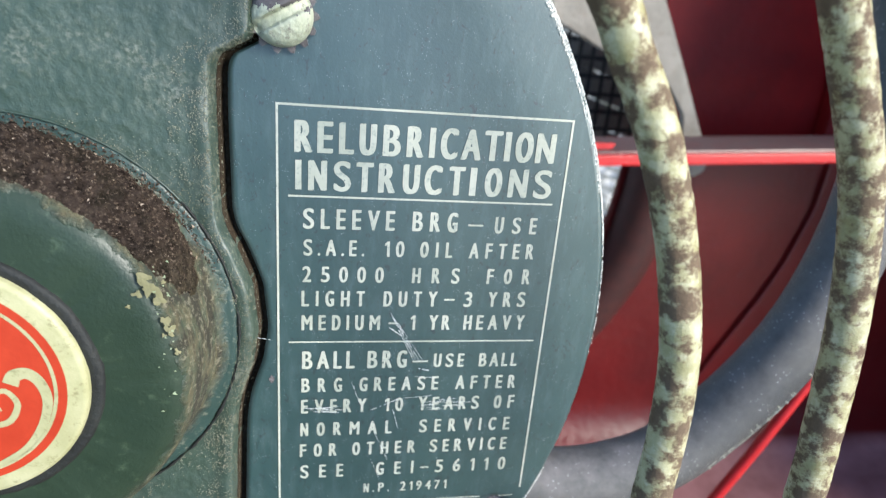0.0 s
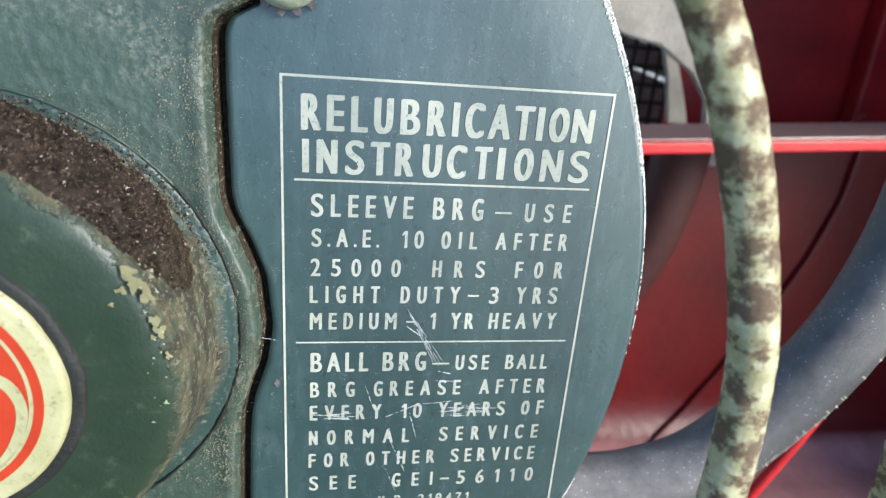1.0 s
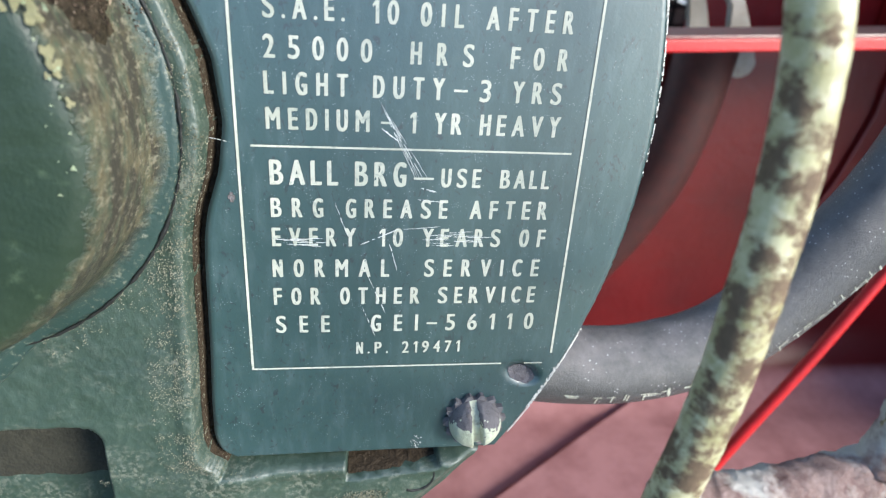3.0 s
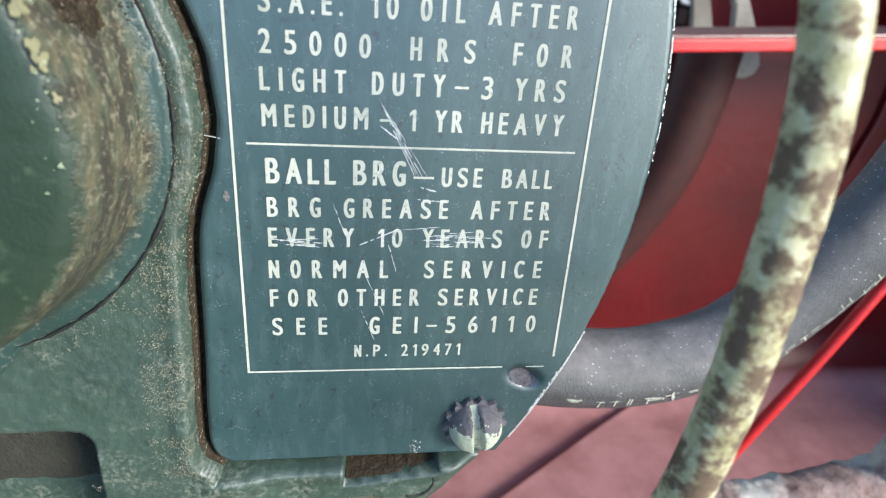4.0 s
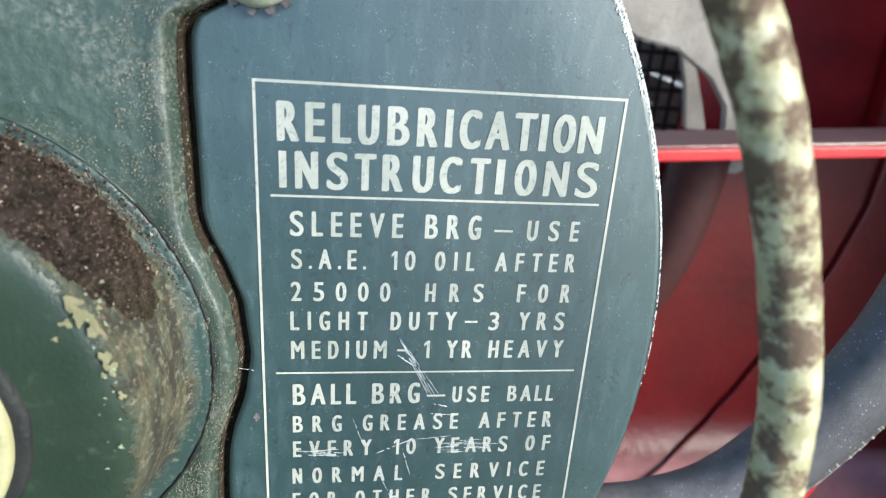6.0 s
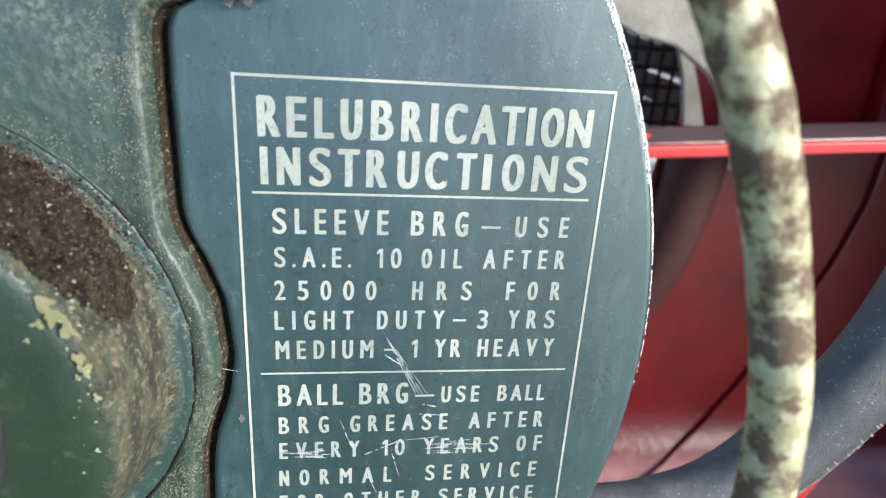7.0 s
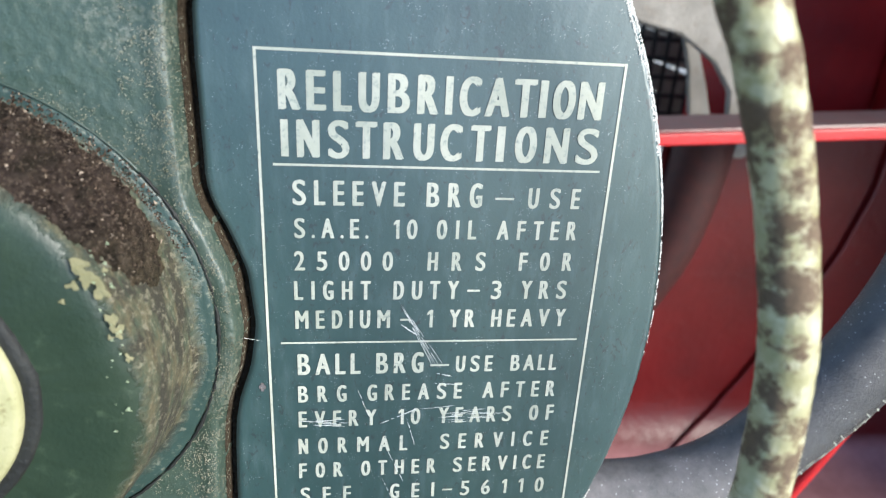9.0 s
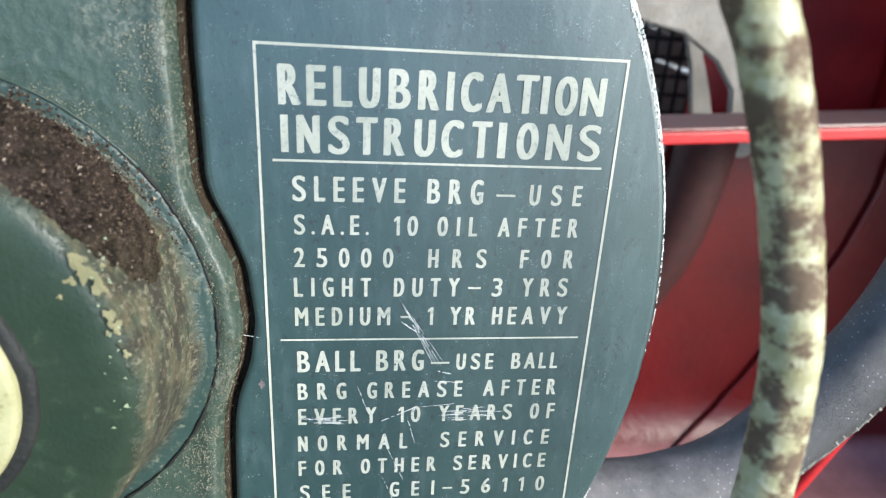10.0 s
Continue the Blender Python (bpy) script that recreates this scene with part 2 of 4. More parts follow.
def worn_ink():
    a = Mat("worn_cream_ink", 0.45, spec=0.6)
    c = a.mix(a.ramp(a.noise(70, 4), 0.35, 0.65), (0.43, 0.45, 0.37), (0.60, 0.60, 0.51))
    c = a.mix(a.math("MULTIPLY", a.ramp(a.noise(1100, 4, 0.7), 0.54, 0.68), 0.55), c, (0.16, 0.22, 0.22))
    c = a.mix(a.ramp(a.noise(520, 3, 0.6), 0.70, 0.74), c, (0.07, 0.12, 0.13))
    a.colour(c)
    return a.bump(a.noise(1500, 3), 0.00003).m


INK = worn_ink()
SCRATCH = plain_paint("bare_scratch", (0.50, 0.52, 0.5), (0.66, 0.68, 0.66), 0.45)
BARE = plain_paint("chipped_edge", (0.45, 0.45, 0.43), (0.72, 0.72, 0.68), 0.6, (0.14, 0.12, 0.10))
SCREWM = plain_paint("weathered_screw", (0.42, 0.45, 0.32), (0.60, 0.62, 0.48), 0.5, (0.16, 0.13, 0.12))
SCREWD = plain_paint("dark_screw_grime", (0.09, 0.08, 0.085), (0.22, 0.20, 0.20), 0.8, (0.04, 0.03, 0.03))
DENTD = plain_paint("dent_grime", (0.075, 0.070, 0.074), (0.17, 0.155, 0.165), 0.95, (0.02, 0.02, 0.02), 0.0006)
POCKET = plain_paint("pocket_sheet", (0.022, 0.022, 0.015), (0.044, 0.042, 0.029), 0.95, (0.02, 0.018, 0.012), 0.0005)
MOSS = plain_paint("pale_green_paint", (0.26, 0.33, 0.19), (0.42, 0.47, 0.31), 0.55, (0.2, 0.18, 0.12))
OCHRE = plain_paint("ochre_paint_flake", (0.20, 0.19, 0.095), (0.32, 0.29, 0.16), 0.7, (0.12, 0.13, 0.08))
BADGE_RED = plain_paint("badge_red", (0.40, 0.036, 0.015), (0.52, 0.055, 0.022), 0.42, None, 0.00006)
BADGE_CREAM = plain_paint("badge_cream", (0.34, 0.33, 0.17), (0.50, 0.48, 0.29), 0.5, (0.20, 0.18, 0.08), 0.00008)
BLACK = plain_paint("black_gasket", (0.008, 0.009, 0.009), (0.02, 0.022, 0.02), 0.7)
ROD = rusted_cream()
RUST_GLARE = rust_with_glare()
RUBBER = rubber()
# one red in copies: brighter upper panels, dimmer pan; brightness set in colour
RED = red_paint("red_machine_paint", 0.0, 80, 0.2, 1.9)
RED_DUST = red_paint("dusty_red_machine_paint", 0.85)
# pink floor tone paints in the sky's sheen along with some dust
RED_PAN = red_paint("red_paint_dust_and_sky_sheen", 0.62, 14, 0.3, 0.9, (0.60, 0.33, 0.33))
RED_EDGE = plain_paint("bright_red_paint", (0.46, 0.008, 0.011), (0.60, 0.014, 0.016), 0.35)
STEEL = grey_metal()
# red with the shade beside the motor put into its colour
DARK = plain_paint("shaded_red_post", (0.030, 0.006, 0.005), (0.055, 0.010, 0.008), 0.7)
GRAVEL = gravel()


# ---- builders ----
def thing(name, label, category, group="", kind=""):
    ob = tagged(new(name), label, category, group, kind)
    ob.matrix_world = LEANING
    return ob


def part(name, bm, material, parent=None, label="", smooth=True):
    me = bpy.data.meshes.new(name)
    bm.normal_update()
    bm.to_mesh(me)
    bm.free()
    return finish(name, me, material, parent, label, smooth)


def finish(name, me, material, parent=None, label="", smooth=True):
    me.materials.append(material)
    if smooth:
        me.polygons.foreach_set("use_smooth", [True] * len(me.polygons))
    ob = new(name, me)
    if parent:
        ob.parent = parent
    if label:
        ob["label"] = label
    return ob


def grid_mesh(name, pts, material, parent=None, label="", cyclic=False, flip=False):
    """A sheet from an array (rows, columns, 3)."""
    n, k = pts.shape[:2]
    idx = np.arange(n * k).reshape(n, k)
    if cyclic:
        idx = np.c_[idx, idx[:, :1]]
    q = np.stack([idx[:-1, :-1], idx[:-1, 1:], idx[1:, 1:], idx[1:, :-1]], -1).reshape(-1, 4)
    if flip:
        q = q[:, ::-1]
    me = bpy.data.meshes.new(name)
    me.from_pydata(pts.reshape(-1, 3).tolist(), [], q.tolist())
    me.update()
    return finish(name, me, material, parent, label)


def box_bm(x0, x1, y0, y1, z0, z1, bevel=0.0, bm=None):
    bm = bm or bmesh.new()
    r = bmesh.ops.create_cube(bm, size=1.0, matrix=Matrix.LocRotScale(((x0 + x1) / 2, (y0 + y1) / 2, (z0 + z1) / 2), None, (x1 - x0, y1 - y0, z1 - z0)))
    if bevel:
        es = list({e for v in r["verts"] for e in v.link_edges})
        bmesh.ops.bevel(bm, geom=es, offset=bevel, segments=2, affect="EDGES", profile=0.6)
    return bm


def spline(pts, n):
    """Catmull-Rom through pts, n steps a span."""
    p = [Vector(v) for v in pts]
    p = [p[0] * 2 - p[1]] + p + [p[-1] * 2 - p[-2]]
    out = []
    for i in range(1, len(p) - 2):
        a, b, c, d = p[i - 1 : i + 3]
        for k in range(n):
            t = k / n
            out.append(0.5 * (2 * b + (c - a) * t + (2 * a - 5 * b + 4 * c - d) * t * t + (3 * b - a - 3 * c + d) * t ** 3))
    return out + [p[-2]]


def tube_points(path, radius, sides, rough=0.0, seed=0, scale=300.0):
    rows = []
    off = Vector((seed * 3.1, seed * 1.7, 0))
    for i, p in enumerate(path):
        d = (path[min(i + 1, len(path) - 1)] - path[max(i - 1, 0)]).normalized()
        u = d.cross(Vector((0, 1, 0)))
        u = (u if u.length > 0.1 else d.cross(Vector((1, 0, 0)))).normalized()
        v = d.cross(u)
        ring = []
        for k in range(sides):
            a = 2 * math.pi * k / sides
            w = u * math.cos(a) + v * math.sin(a)
            r = radius
            if rough:
                r += rough * (noise.noise((p + w * radius) * scale + off) + 0.6 * noise.noise((p + w * radius) * scale * 2.7 + off))
            ring.append(p + w * r)
        rows.append(ring)
    return np.array([[list(q) for q in ring] for ring in rows])


def tube(name, path, radius, material, parent=None, label="", sides=20, rough=0.0, seed=0, scale=300.0):
    pts = tube_points(path, radius, sides, rough, seed, scale)
    first, last = np.array(path[0]), np.array(path[-1])
    caps = lambda c: np.repeat(c[None, None, :], sides, 1)
    return grid_mesh(name, np.concatenate([caps(first), pts, caps(last)]), material, parent, label, cyclic=True)


def lathe(name, profile, centre, material, parent=None, label="", sides=160, wobble=None):
    """Turned about an axis along y. profile: (radius, y)."""
    a = np.linspace(0, 2 * math.pi, sides, endpoint=False)
    r, y = np.array(profile).T
    pts = np.stack([centre[0] + np.outer(r, np.cos(a)), np.repeat(y[:, None], sides, 1), centre[1] + np.outer(r, np.sin(a))], -1)
    if wobble:
        flat = pts.reshape(-1, 3)
        for q in flat:
            q += wobble(Vector(q))
    return grid_mesh(name, pts, material, parent, label, cyclic=True)


def smooth01(t):
    t = np.clip(t, 0, 1)
    return t * t * (3 - 2 * t)


def flakes(seed, spots, y):
    bm = bmesh.new()
    rng = random.Random(seed)
    for x, z, s, stretch, tilt in spots:
        n = 18
        vs = []
        for k in range(n):
            a = -2 * math.pi * k / n
            r = s * (0.55 + 0.45 * rng.random() + 0.25 * math.sin(3 * a + seed))
            px, pz = r * math.cos(a), r * stretch * math.sin(a)
            vs.append((x + px * math.cos(tilt) - pz * math.sin(tilt), z + px * math.sin(tilt) + pz * math.cos(tilt)))
        mid = bm.verts.new((x * MM, y - 0.00005, z * MM))
        ring = [bm.verts.new((a * MM, y, b * MM)) for a, b in vs]
        for k in range(n):
            bm.faces.new((mid, ring[k], ring[(k + 1) % n]))
    return bm


# ---- the ground ----
bm = bmesh.new()
bmesh.ops.create_grid(bm, x_segments=40, y_segments=40, size=400)
ground = part("ground", bm, GRAVEL)
tagged(ground, "pale gravel yard with an unseen green part added to tint reflections", "ground", kind="structure")

# an unseen dark wall behind the camera, added to darken the plate's reflections
def dark_wall_tone():
    a = Mat("dark_wall_tone", 0.9, spec=0.2)
    c = a.mix(a.ramp(a.noise(6, 6, 0.7), 0.35, 0.65), (0.020, 0.032, 0.014), (0.065, 0.066, 0.050))
    c = a.mix(a.math("MULTIPLY", a.ramp(a.noise(40, 5, 0.7), 0.5, 0.65), 0.6), c, (0.03, 0.05, 0.018))
    a.colour(c)
    return a.bump(a.noise(25, 6, 0.7), 0.01).m


dark_backdrop = part("shade_wall", box_bm(-3.2, 0.10, -1.06, -0.86, -0.1, 0.62, 0.02), dark_wall_tone())
tagged(dark_backdrop, "low dark wall, unseen, added to darken reflections", "wall", kind="structure")

# ---- the motor: a round cast end shield, a bearing cap with a badge, and the bolted cover plate ----
CX, CZ, R = -0.081, 0.3535, 0.124
motor = thing("electric_motor", "old blue-green electric motor with round badge and lettered cover", "motor")


def left_edge(z):
    """The cover plate's left side, notched round the bearing cap."""
    zs = np.array([0.2820, 0.2829, 0.2845, 0.288, 0.297, 0.307, 0.3267, 0.332, 0.337, 0.3441, 0.3524, 0.3629, 0.3704, 0.375, 0.3785, 0.3976, 0.406, 0.4085, 0.4098, 0.4104, 0.412, 0.4245])
    xs = np.array([-0.0330, -0.0362, -0.0378, -0.0386, -0.0384, -0.0378, -0.0371, -0.0367, -0.0358, -0.0334, -0.0321, -0.0331, -0.0358, -0.0380, -0.0388, -0.0390, -0.0388, -0.0379, -0.0362, -0.0330, -0.0318, -0.0312])
    return np.interp(z, zs, xs)


def smooth_left(z):
    return sum(left_edge(z + d) for d in (-0.0012, -0.0006, 0.0, 0.0006, 0.0012)) / 5


def arc(z, radius):
    return CX + np.sqrt(np.maximum(radius ** 2 - (z - CZ) ** 2, 1e-8))


# cover plate: pressed sheet with a slightly rolled edge and a dent by the lower screw
zs = np.concatenate([np.linspace(0.2821, 0.2845, 14), np.linspace(0.2850, 0.4200, 200), np.linspace(0.4205, 0.4240, 14)])
us = np.concatenate([[0, 0.004, 0.010, 0.018], np.linspace(0.03, 0.97, 110), [0.982, 0.990, 0.996, 1.0]])
lx, rx = smooth_left(zs), arc(zs, R)
rag = np.array([0.00022 * noise.noise((z * 900, 3.0, 0)) + 0.00018 * noise.noise((z * 2600, 7.0, 0)) for z in zs])
rx = rx + rag
X = lx[:, None] + (rx - lx)[:, None] * us[None, :]
Z = np.repeat(zs[:, None], len(us), 1)
edge = np.minimum(np.minimum(X - lx[:, None], rx[:, None] - X), np.minimum(Z - zs[0], zs[-1] - Z))
Y = 0.0007 * (1 - smooth01(edge / 0.0007))
ca, sa = math.cos(radians(-25)), math.sin(radians(-25))


def dent(x, z):
    du, dv = (x - 0.0243) * ca + (z - 0.3016) * sa, -(x - 0.0243) * sa + (z - 0.3016) * ca
    rr = np.sqrt((du / 0.0050) ** 2 + (dv / 0.0027) ** 2)
    return 0.0024 * (1 - smooth01((rr - 0.35) / 0.65)) * np.clip(0.75 + 0.45 * du / 0.005, 0.3, 1.2)


Y = Y + dent(X, Z)
Y = Y + 0.00010 * np.sin(X * 70 + 1) * np.cos(Z * 45)
cover = grid_mesh("cover_plate", np.stack([X, Y, Z], -1), PLATE, motor, "blue-grey painted steel cover plate with cream relubrication instructions")
# dirt lying in the dent
da, dr = np.linspace(0, 2 * math.pi, 56, endpoint=False), np.linspace(0, 1, 12)
reach = np.array([0.66 + 0.10 * noise.noise((math.cos(a) * 2, math.sin(a) * 2, 4.0)) for a in da])
DU = 0.0003 + 0.0050 * dr[:, None] * reach[None, :] * np.cos(da)[None, :]
DV = -0.0004 + 0.0027 * dr[:, None] * reach[None, :] * np.sin(da)[None, :]
DX, DZ = 0.0243 + DU * ca - DV * sa, 0.3016 + DU * sa + DV * ca
grid_mesh("dent_dirt", np.stack([DX, dent(DX, DZ) - 0.00022 + 0.0001 * np.sin(DX * 70 + 1) * np.cos(DZ * 45), DZ], -1), DENTD, cover, "grey dirt lying in the dent", cyclic=True)
# its turned-back rim, worn bright
loop = [(X[i, -1], Z[i, -1]) for i in range(len(zs))]
rim_right = np.array([[[x, 0.0007, z], [x + 0.00010, 0.0013, z], [x - 0.0001, 0.0022, z]] for x, z in loop])
grid_mesh("worn_rim", rim_right, BARE, cover, "chipped bright metal edge", flip=True)
left_rim = np.array([[[X[i, 0], 0.0007, zs[i]], [X[i, 0] + 0.0001, 0.0024, zs[i]]] for i in range(len(zs))])
grid_mesh("side_edge", left_rim, PLATE, cover)
for row, nm in ((0, "lower_edge"), (-1, "upper_edge")):
    grid_mesh(nm, np.array([[[x, 0.0007, zs[row]], [x, 0.0024, zs[row]]] for x in X[row]]), PLATE, cover)


# ragged chips of bare metal along the curved edge
def chips():
    bm = bmesh.new()
    rng = random.Random(5)
    for i in range(2200):
        t = rng.random()
        z = (0.345 + 0.0778 * t ** 0.6) if rng.random() < 0.75 else rng.uniform(0.286, 0.312)
        heavy = (z > 0.372) or (z < 0.310)
        if not heavy and rng.random() < 0.6:
            continue
        wide = 0.0014 if 0.400 < z < 0.4225 else (0.0008 if z > 0.385 else 0.0003)
        if 0.293 < z < 0.304:
            wide = 0.0010
        x = float(arc(z, R)) - rng.random() ** 2.2 * wide
        s = rng.uniform(0.00006, 0.00020)
        vs = [bm.verts.new((x + s * math.cos(a) * rng.uniform(0.5, 1.2), 0.00052 - 0.0005 * min(1, (float(arc(z, R)) - x) / 0.0012) - 0.00022, z + 1.5 * s * math.sin(a) * rng.uniform(0.5, 1.2))) for a in (5.0, 3.9, 2.6, 1.4, 0.2)]
        bm.faces.new(vs)
    return bm


tagged(part("paint_chip", chips(), BARE, cover, "bare metal chips along the plate edge", smooth=False), kind="stuff")

# ---- lettering ----
glyphs = {}


def glyph(ch):
    """Outline of one character of the built-in font: points, faces, width, left side."""
    if ch == "1" and ch not in glyphs:
        k = 0.7
        glyphs[ch] = (k * np.array([(0.14, 0.0), (0.30, 0.0), (0.30, 1.0), (0.14, 1.0), (0.0, 0.70), (0.14, 0.80), (0.0, 0.84)]), [[0, 1, 2, 3], [4, 5, 3, 6]])
    if ch not in glyphs:
        cu = bpy.data.curves.new("glyph", "FONT")
        cu.body, cu.size, cu.offset, cu.resolution_u = ch, 1.0, 0.0, 5
        ob = bpy.data.objects.new("glyph", cu)
        scene.collection.objects.link(ob)
        me = bpy.data.meshes.new_from_object(ob.evaluated_get(bpy.context.evaluated_depsgraph_get()))
        v = np.array([p.co[:2] for p in me.vertices])
        f = [list(p.vertices) for p in me.polygons]
        bpy.data.objects.remove(ob)
        bpy.data.curves.remove(cu)
        bpy.data.meshes.remove(me)
        glyphs[ch] = (v, f)
    return glyphs[ch]


CAP = max(p[1] for p in glyph("H")[0]) - min(p[1] for p in glyph("H")[0])
LOW = min(p[1] for p in glyph("H")[0])


# condensed letter widths, as parts of the capital height
WIDTH = {"I": 0.165, "1": 0.30, ".": 0.16, "E": 0.49, "F": 0.48, "L": 0.48, "T": 0.56, "M": 0.72, "N": 0.57, "A": 0.70, "V": 0.64, "Y": 0.64}
STEM = max(p[0] for p in glyph("I")[0]) - min(p[0] for p in glyph("I")[0])


def word(text, x0, x1, z, cap, level=-0.00012):
    """A printed word between x0 and x1 (mm) on the baseline z, cap mm tall, in thin layers of ink that even out the stems."""
    k = cap / CAP
    fit_ = 1.0 if cap > 5 else 0.92
    stem = cap * (0.20 if cap > 5 else 0.172)
    widths = [cap * WIDTH.get(ch, 0.58) * (1.0 if ch in "I.1" else fit_) for ch in text]
    if len(text) == 1 and cap > 5:
        widths = [x1 - x0]
    gap = (x1 - x0 - sum(widths)) / max(1, len(text) - 1)
    verts, faces, x = [], [], x0
    for ch, w in zip(text, widths):
        v, f = glyph(ch)
        a, b = v[:, 0].min(), v[:, 0].max()
        nat = b - a
        d = 0.0 if ch in "I.1" else max(0.0, (stem - STEM * w / nat) / (2 * (1 - STEM / nat)))
        up = cap * 0.012 if ch not in "I." else 0.0
        for layer, shift in enumerate((-1, -0.33, 0.33, 1)):
            base = len(verts)
            low = 0.0 if ch == "1" else LOW
            tall = cap / 0.7 if ch == "1" else k
            verts += [((x + d + shift * d + (p[0] - a) / nat * (w - 2 * d)) * MM, level - layer * 0.000012, (z + (p[1] - low) * tall + up * (layer % 2 * 2 - 1)) * MM) for p in v]
            faces += [[base + i for i in face] for face in f]
            if d == 0:
                break
        x += w + gap
    me = bpy.data.meshes.new("lettering")
    me.from_pydata(verts, [], faces)
    me.update()
    finish("lettering", me, INK, cover, smooth=False)


def bar(name, x0, x1, z0, z1, material=None, y=-0.00012):
    me = bpy.data.meshes.new(name)
    q = [(x0, z0), (x1, z0), (x1, z1), (x0, z1)]
    me.from_pydata([(x * MM, y, z * MM) for x, z in q], [], [[0, 1, 2, 3]])
    me.update()
    return finish(name, me, material or INK, cover, smooth=False)


for ch, x0, x1 in (("R", -26.7, -23.2), ("E", -22.3, -19.2), ("L", -18.1, -15.1), ("U", -14.1, -10.7), ("B", -9.4, -5.8), ("R", -4.6, -1.1), ("I", 0, 1.2), ("C", 2.3, 5.9), ("A", 6.6, 10.9), ("T", 11.4, 15.2), ("I", 15.8, 17.1), ("O", 18.1, 22), ("N", 22.6, 26.8)):
    word(ch, x0, x1, 390.9, 6.1)
for ch, x0, x1 in (("I", -26.5, -25.3), ("N", -24, -20.3), ("S", -19, -15.5), ("T", -14.5, -11), ("R", -10, -6.5), ("U", -5, -1.5), ("C", -0.5, 3.2), ("T", 4.6, 8), ("I", 9.1, 10.5), ("O", 12.3, 16.1), ("N", 17.5, 21.7), ("S", 23.1, 27.1)):
    word(ch, x0, x1, 383.25, 6.0)
for z, cap, words in (
    (375.1, 4.2, (("SLEEVE", -24.94, -6.12), ("BRG", -2.41, 7.34))),
    (375.1, 3.6, (("USE", 15.57, 25.02),)),
    (369.2, 3.45, (("S.A.E.", -24.83, -12.24), ("10", -7.92, -3.75), ("OIL", -0.35, 6.75), ("AFTER", 10.45, 25.15))),
    (363.2, 3.47, (("25000", -25.01, -7.87), ("HRS", -1.69, 8.85), ("FOR", 15.07, 25.07))),
    (357.55, 3.55, (("LIGHT", -25.17, -11.71), ("DUTY", -7.64, 4.3), ("3", 10.34, 12.48), ("YRS", 15.93, 24.66))),
    (351.8, 3.55, (("MEDIUM", -25.14, -8.12), ("1", -1.31, -0.46), ("YR", 2.84, 7.66), ("HEAVY", 10.81, 25.17))),
    (342.2, 4.3, (("BALL", -24.98, -13.4), ("BRG", -10.55, -1.56))),
    (342.2, 3.4, (("USE", 4.66, 11.83), ("BALL", 15.41, 24.61))),
    (336.2, 3.48, (("BRG", -25.06, -16.02), ("GREASE", -12.12, 6.19), ("AFTER", 10.33, 24.98))),
    (330.6, 3.5, (("EVERY", -25.12, -10.27), ("10", -6.02, -1.73), ("YEARS", 1.87, 16.59), ("OF", 20.25, 25.29))),
    (324.4, 3.5, (("NORMAL", -25.29, -4.07), ("SERVICE", 2.51, 24.87))),
    (318.6, 3.47, (("FOR", -25.35, -16.78), ("OTHER", -13.18, 1.92), ("SERVICE", 5.47, 24.79))),
    (312.5, 3.6, (("SEE", -25.19, -15.15), ("GEI", -7.28, 1.87), ("56110", 7.33, 25.21))),
    (307.4, 2.6, (("N.P.", -10.1, -3.81), ("219471", -1.09, 10.59))),
):
    for text, x0, x1 in words:
        word(text, x0, x1, z, cap)
for x0, x1, z in ((9.66, 13.01, 376.7), (5.88, 8.21, 359.2), (-6.24, -4.36, 353.4), (-0.24, 3.33, 343.7), (3.57, 5.62, 314.1)):
    bar("dash", x0, x1, z - 0.2, z + 0.2)
bar("border_line", -30.2, 30.2, 399.75, 400.2)
bar("border_line", -30.2, -29.75, 304.1, 399.75)
bar("border_line", 29.75, 30.2, 306.6, 399.75)
bar("border_line", -30.2, 19.6, 304.1, 304.45)
bar("border_line", 24.5, 28.3, 304.1, 304.35)
bar("rule_line", -27.9, 27.9, 381.7, 382.1)
bar("rule_line", -27.8, 28.0, 348.7, 349.05)


# a dark blot of tar by the border
bar("tar_blot", -32.1, -30.9, 339.3, 340.1, SCREWD)
bar("tar_blot", -31.8, -31.2, 338.8, 340.6, SCREWD, -0.00014)

# scratches through the print
rng = random.Random(11)


def line(x0, z0, x1, z1, w):
    bm = bmesh.new()
    n = 14
    d = Vector((x1 - x0, 0, z1 - z0))
    s = d.cross(Vector((0, 1, 0))).normalized()
    prev = None
    for i in range(n + 1):
        t = i / n
        c = Vector((x0, -0.2, z0)) + d * t + s * rng.uniform(-0.05, 0.05)
        h = s * w * 0.5 * rng.uniform(0.3, 1.0) * min(1, 6 * t + 0.1, 6 * (1 - t) + 0.1)
        cur = [bm.verts.new((c + h) * MM), bm.verts.new((c - h) * MM)]
        if prev and rng.random() < 0.9:
            bm.faces.new((prev[0], cur[0], cur[1], prev[1]))
        prev = cur
    part("scratch", bm, SCRATCH, cover, "bright scratch through the print", smooth=False)


for k in range(5):
    line(-6.2 + 0.35 * k, 356.5 - 0.5 * k, 0.2 + 0.5 * k, 343.5 + rng.uniform(-1, 1), 0.15)
line(-6.3, 352.6, -3.0, 350.2, 0.3)
for k in range(9):
    x, z = rng.uniform(-25.5, -22), 330.9 + rng.uniform(-0.3, 1.5)
    line(x, z, x + rng.uniform(4, 8), z + rng.uniform(-0.7, 0.3), 0.20)
for k in range(14):
    x, z = rng.uniform(1.5, 10), 330.8 + rng.uniform(0, 2.6)
    line(x, z, x + rng.uniform(3, 6), z + rng.uniform(-0.3, 0.5), 0.16)
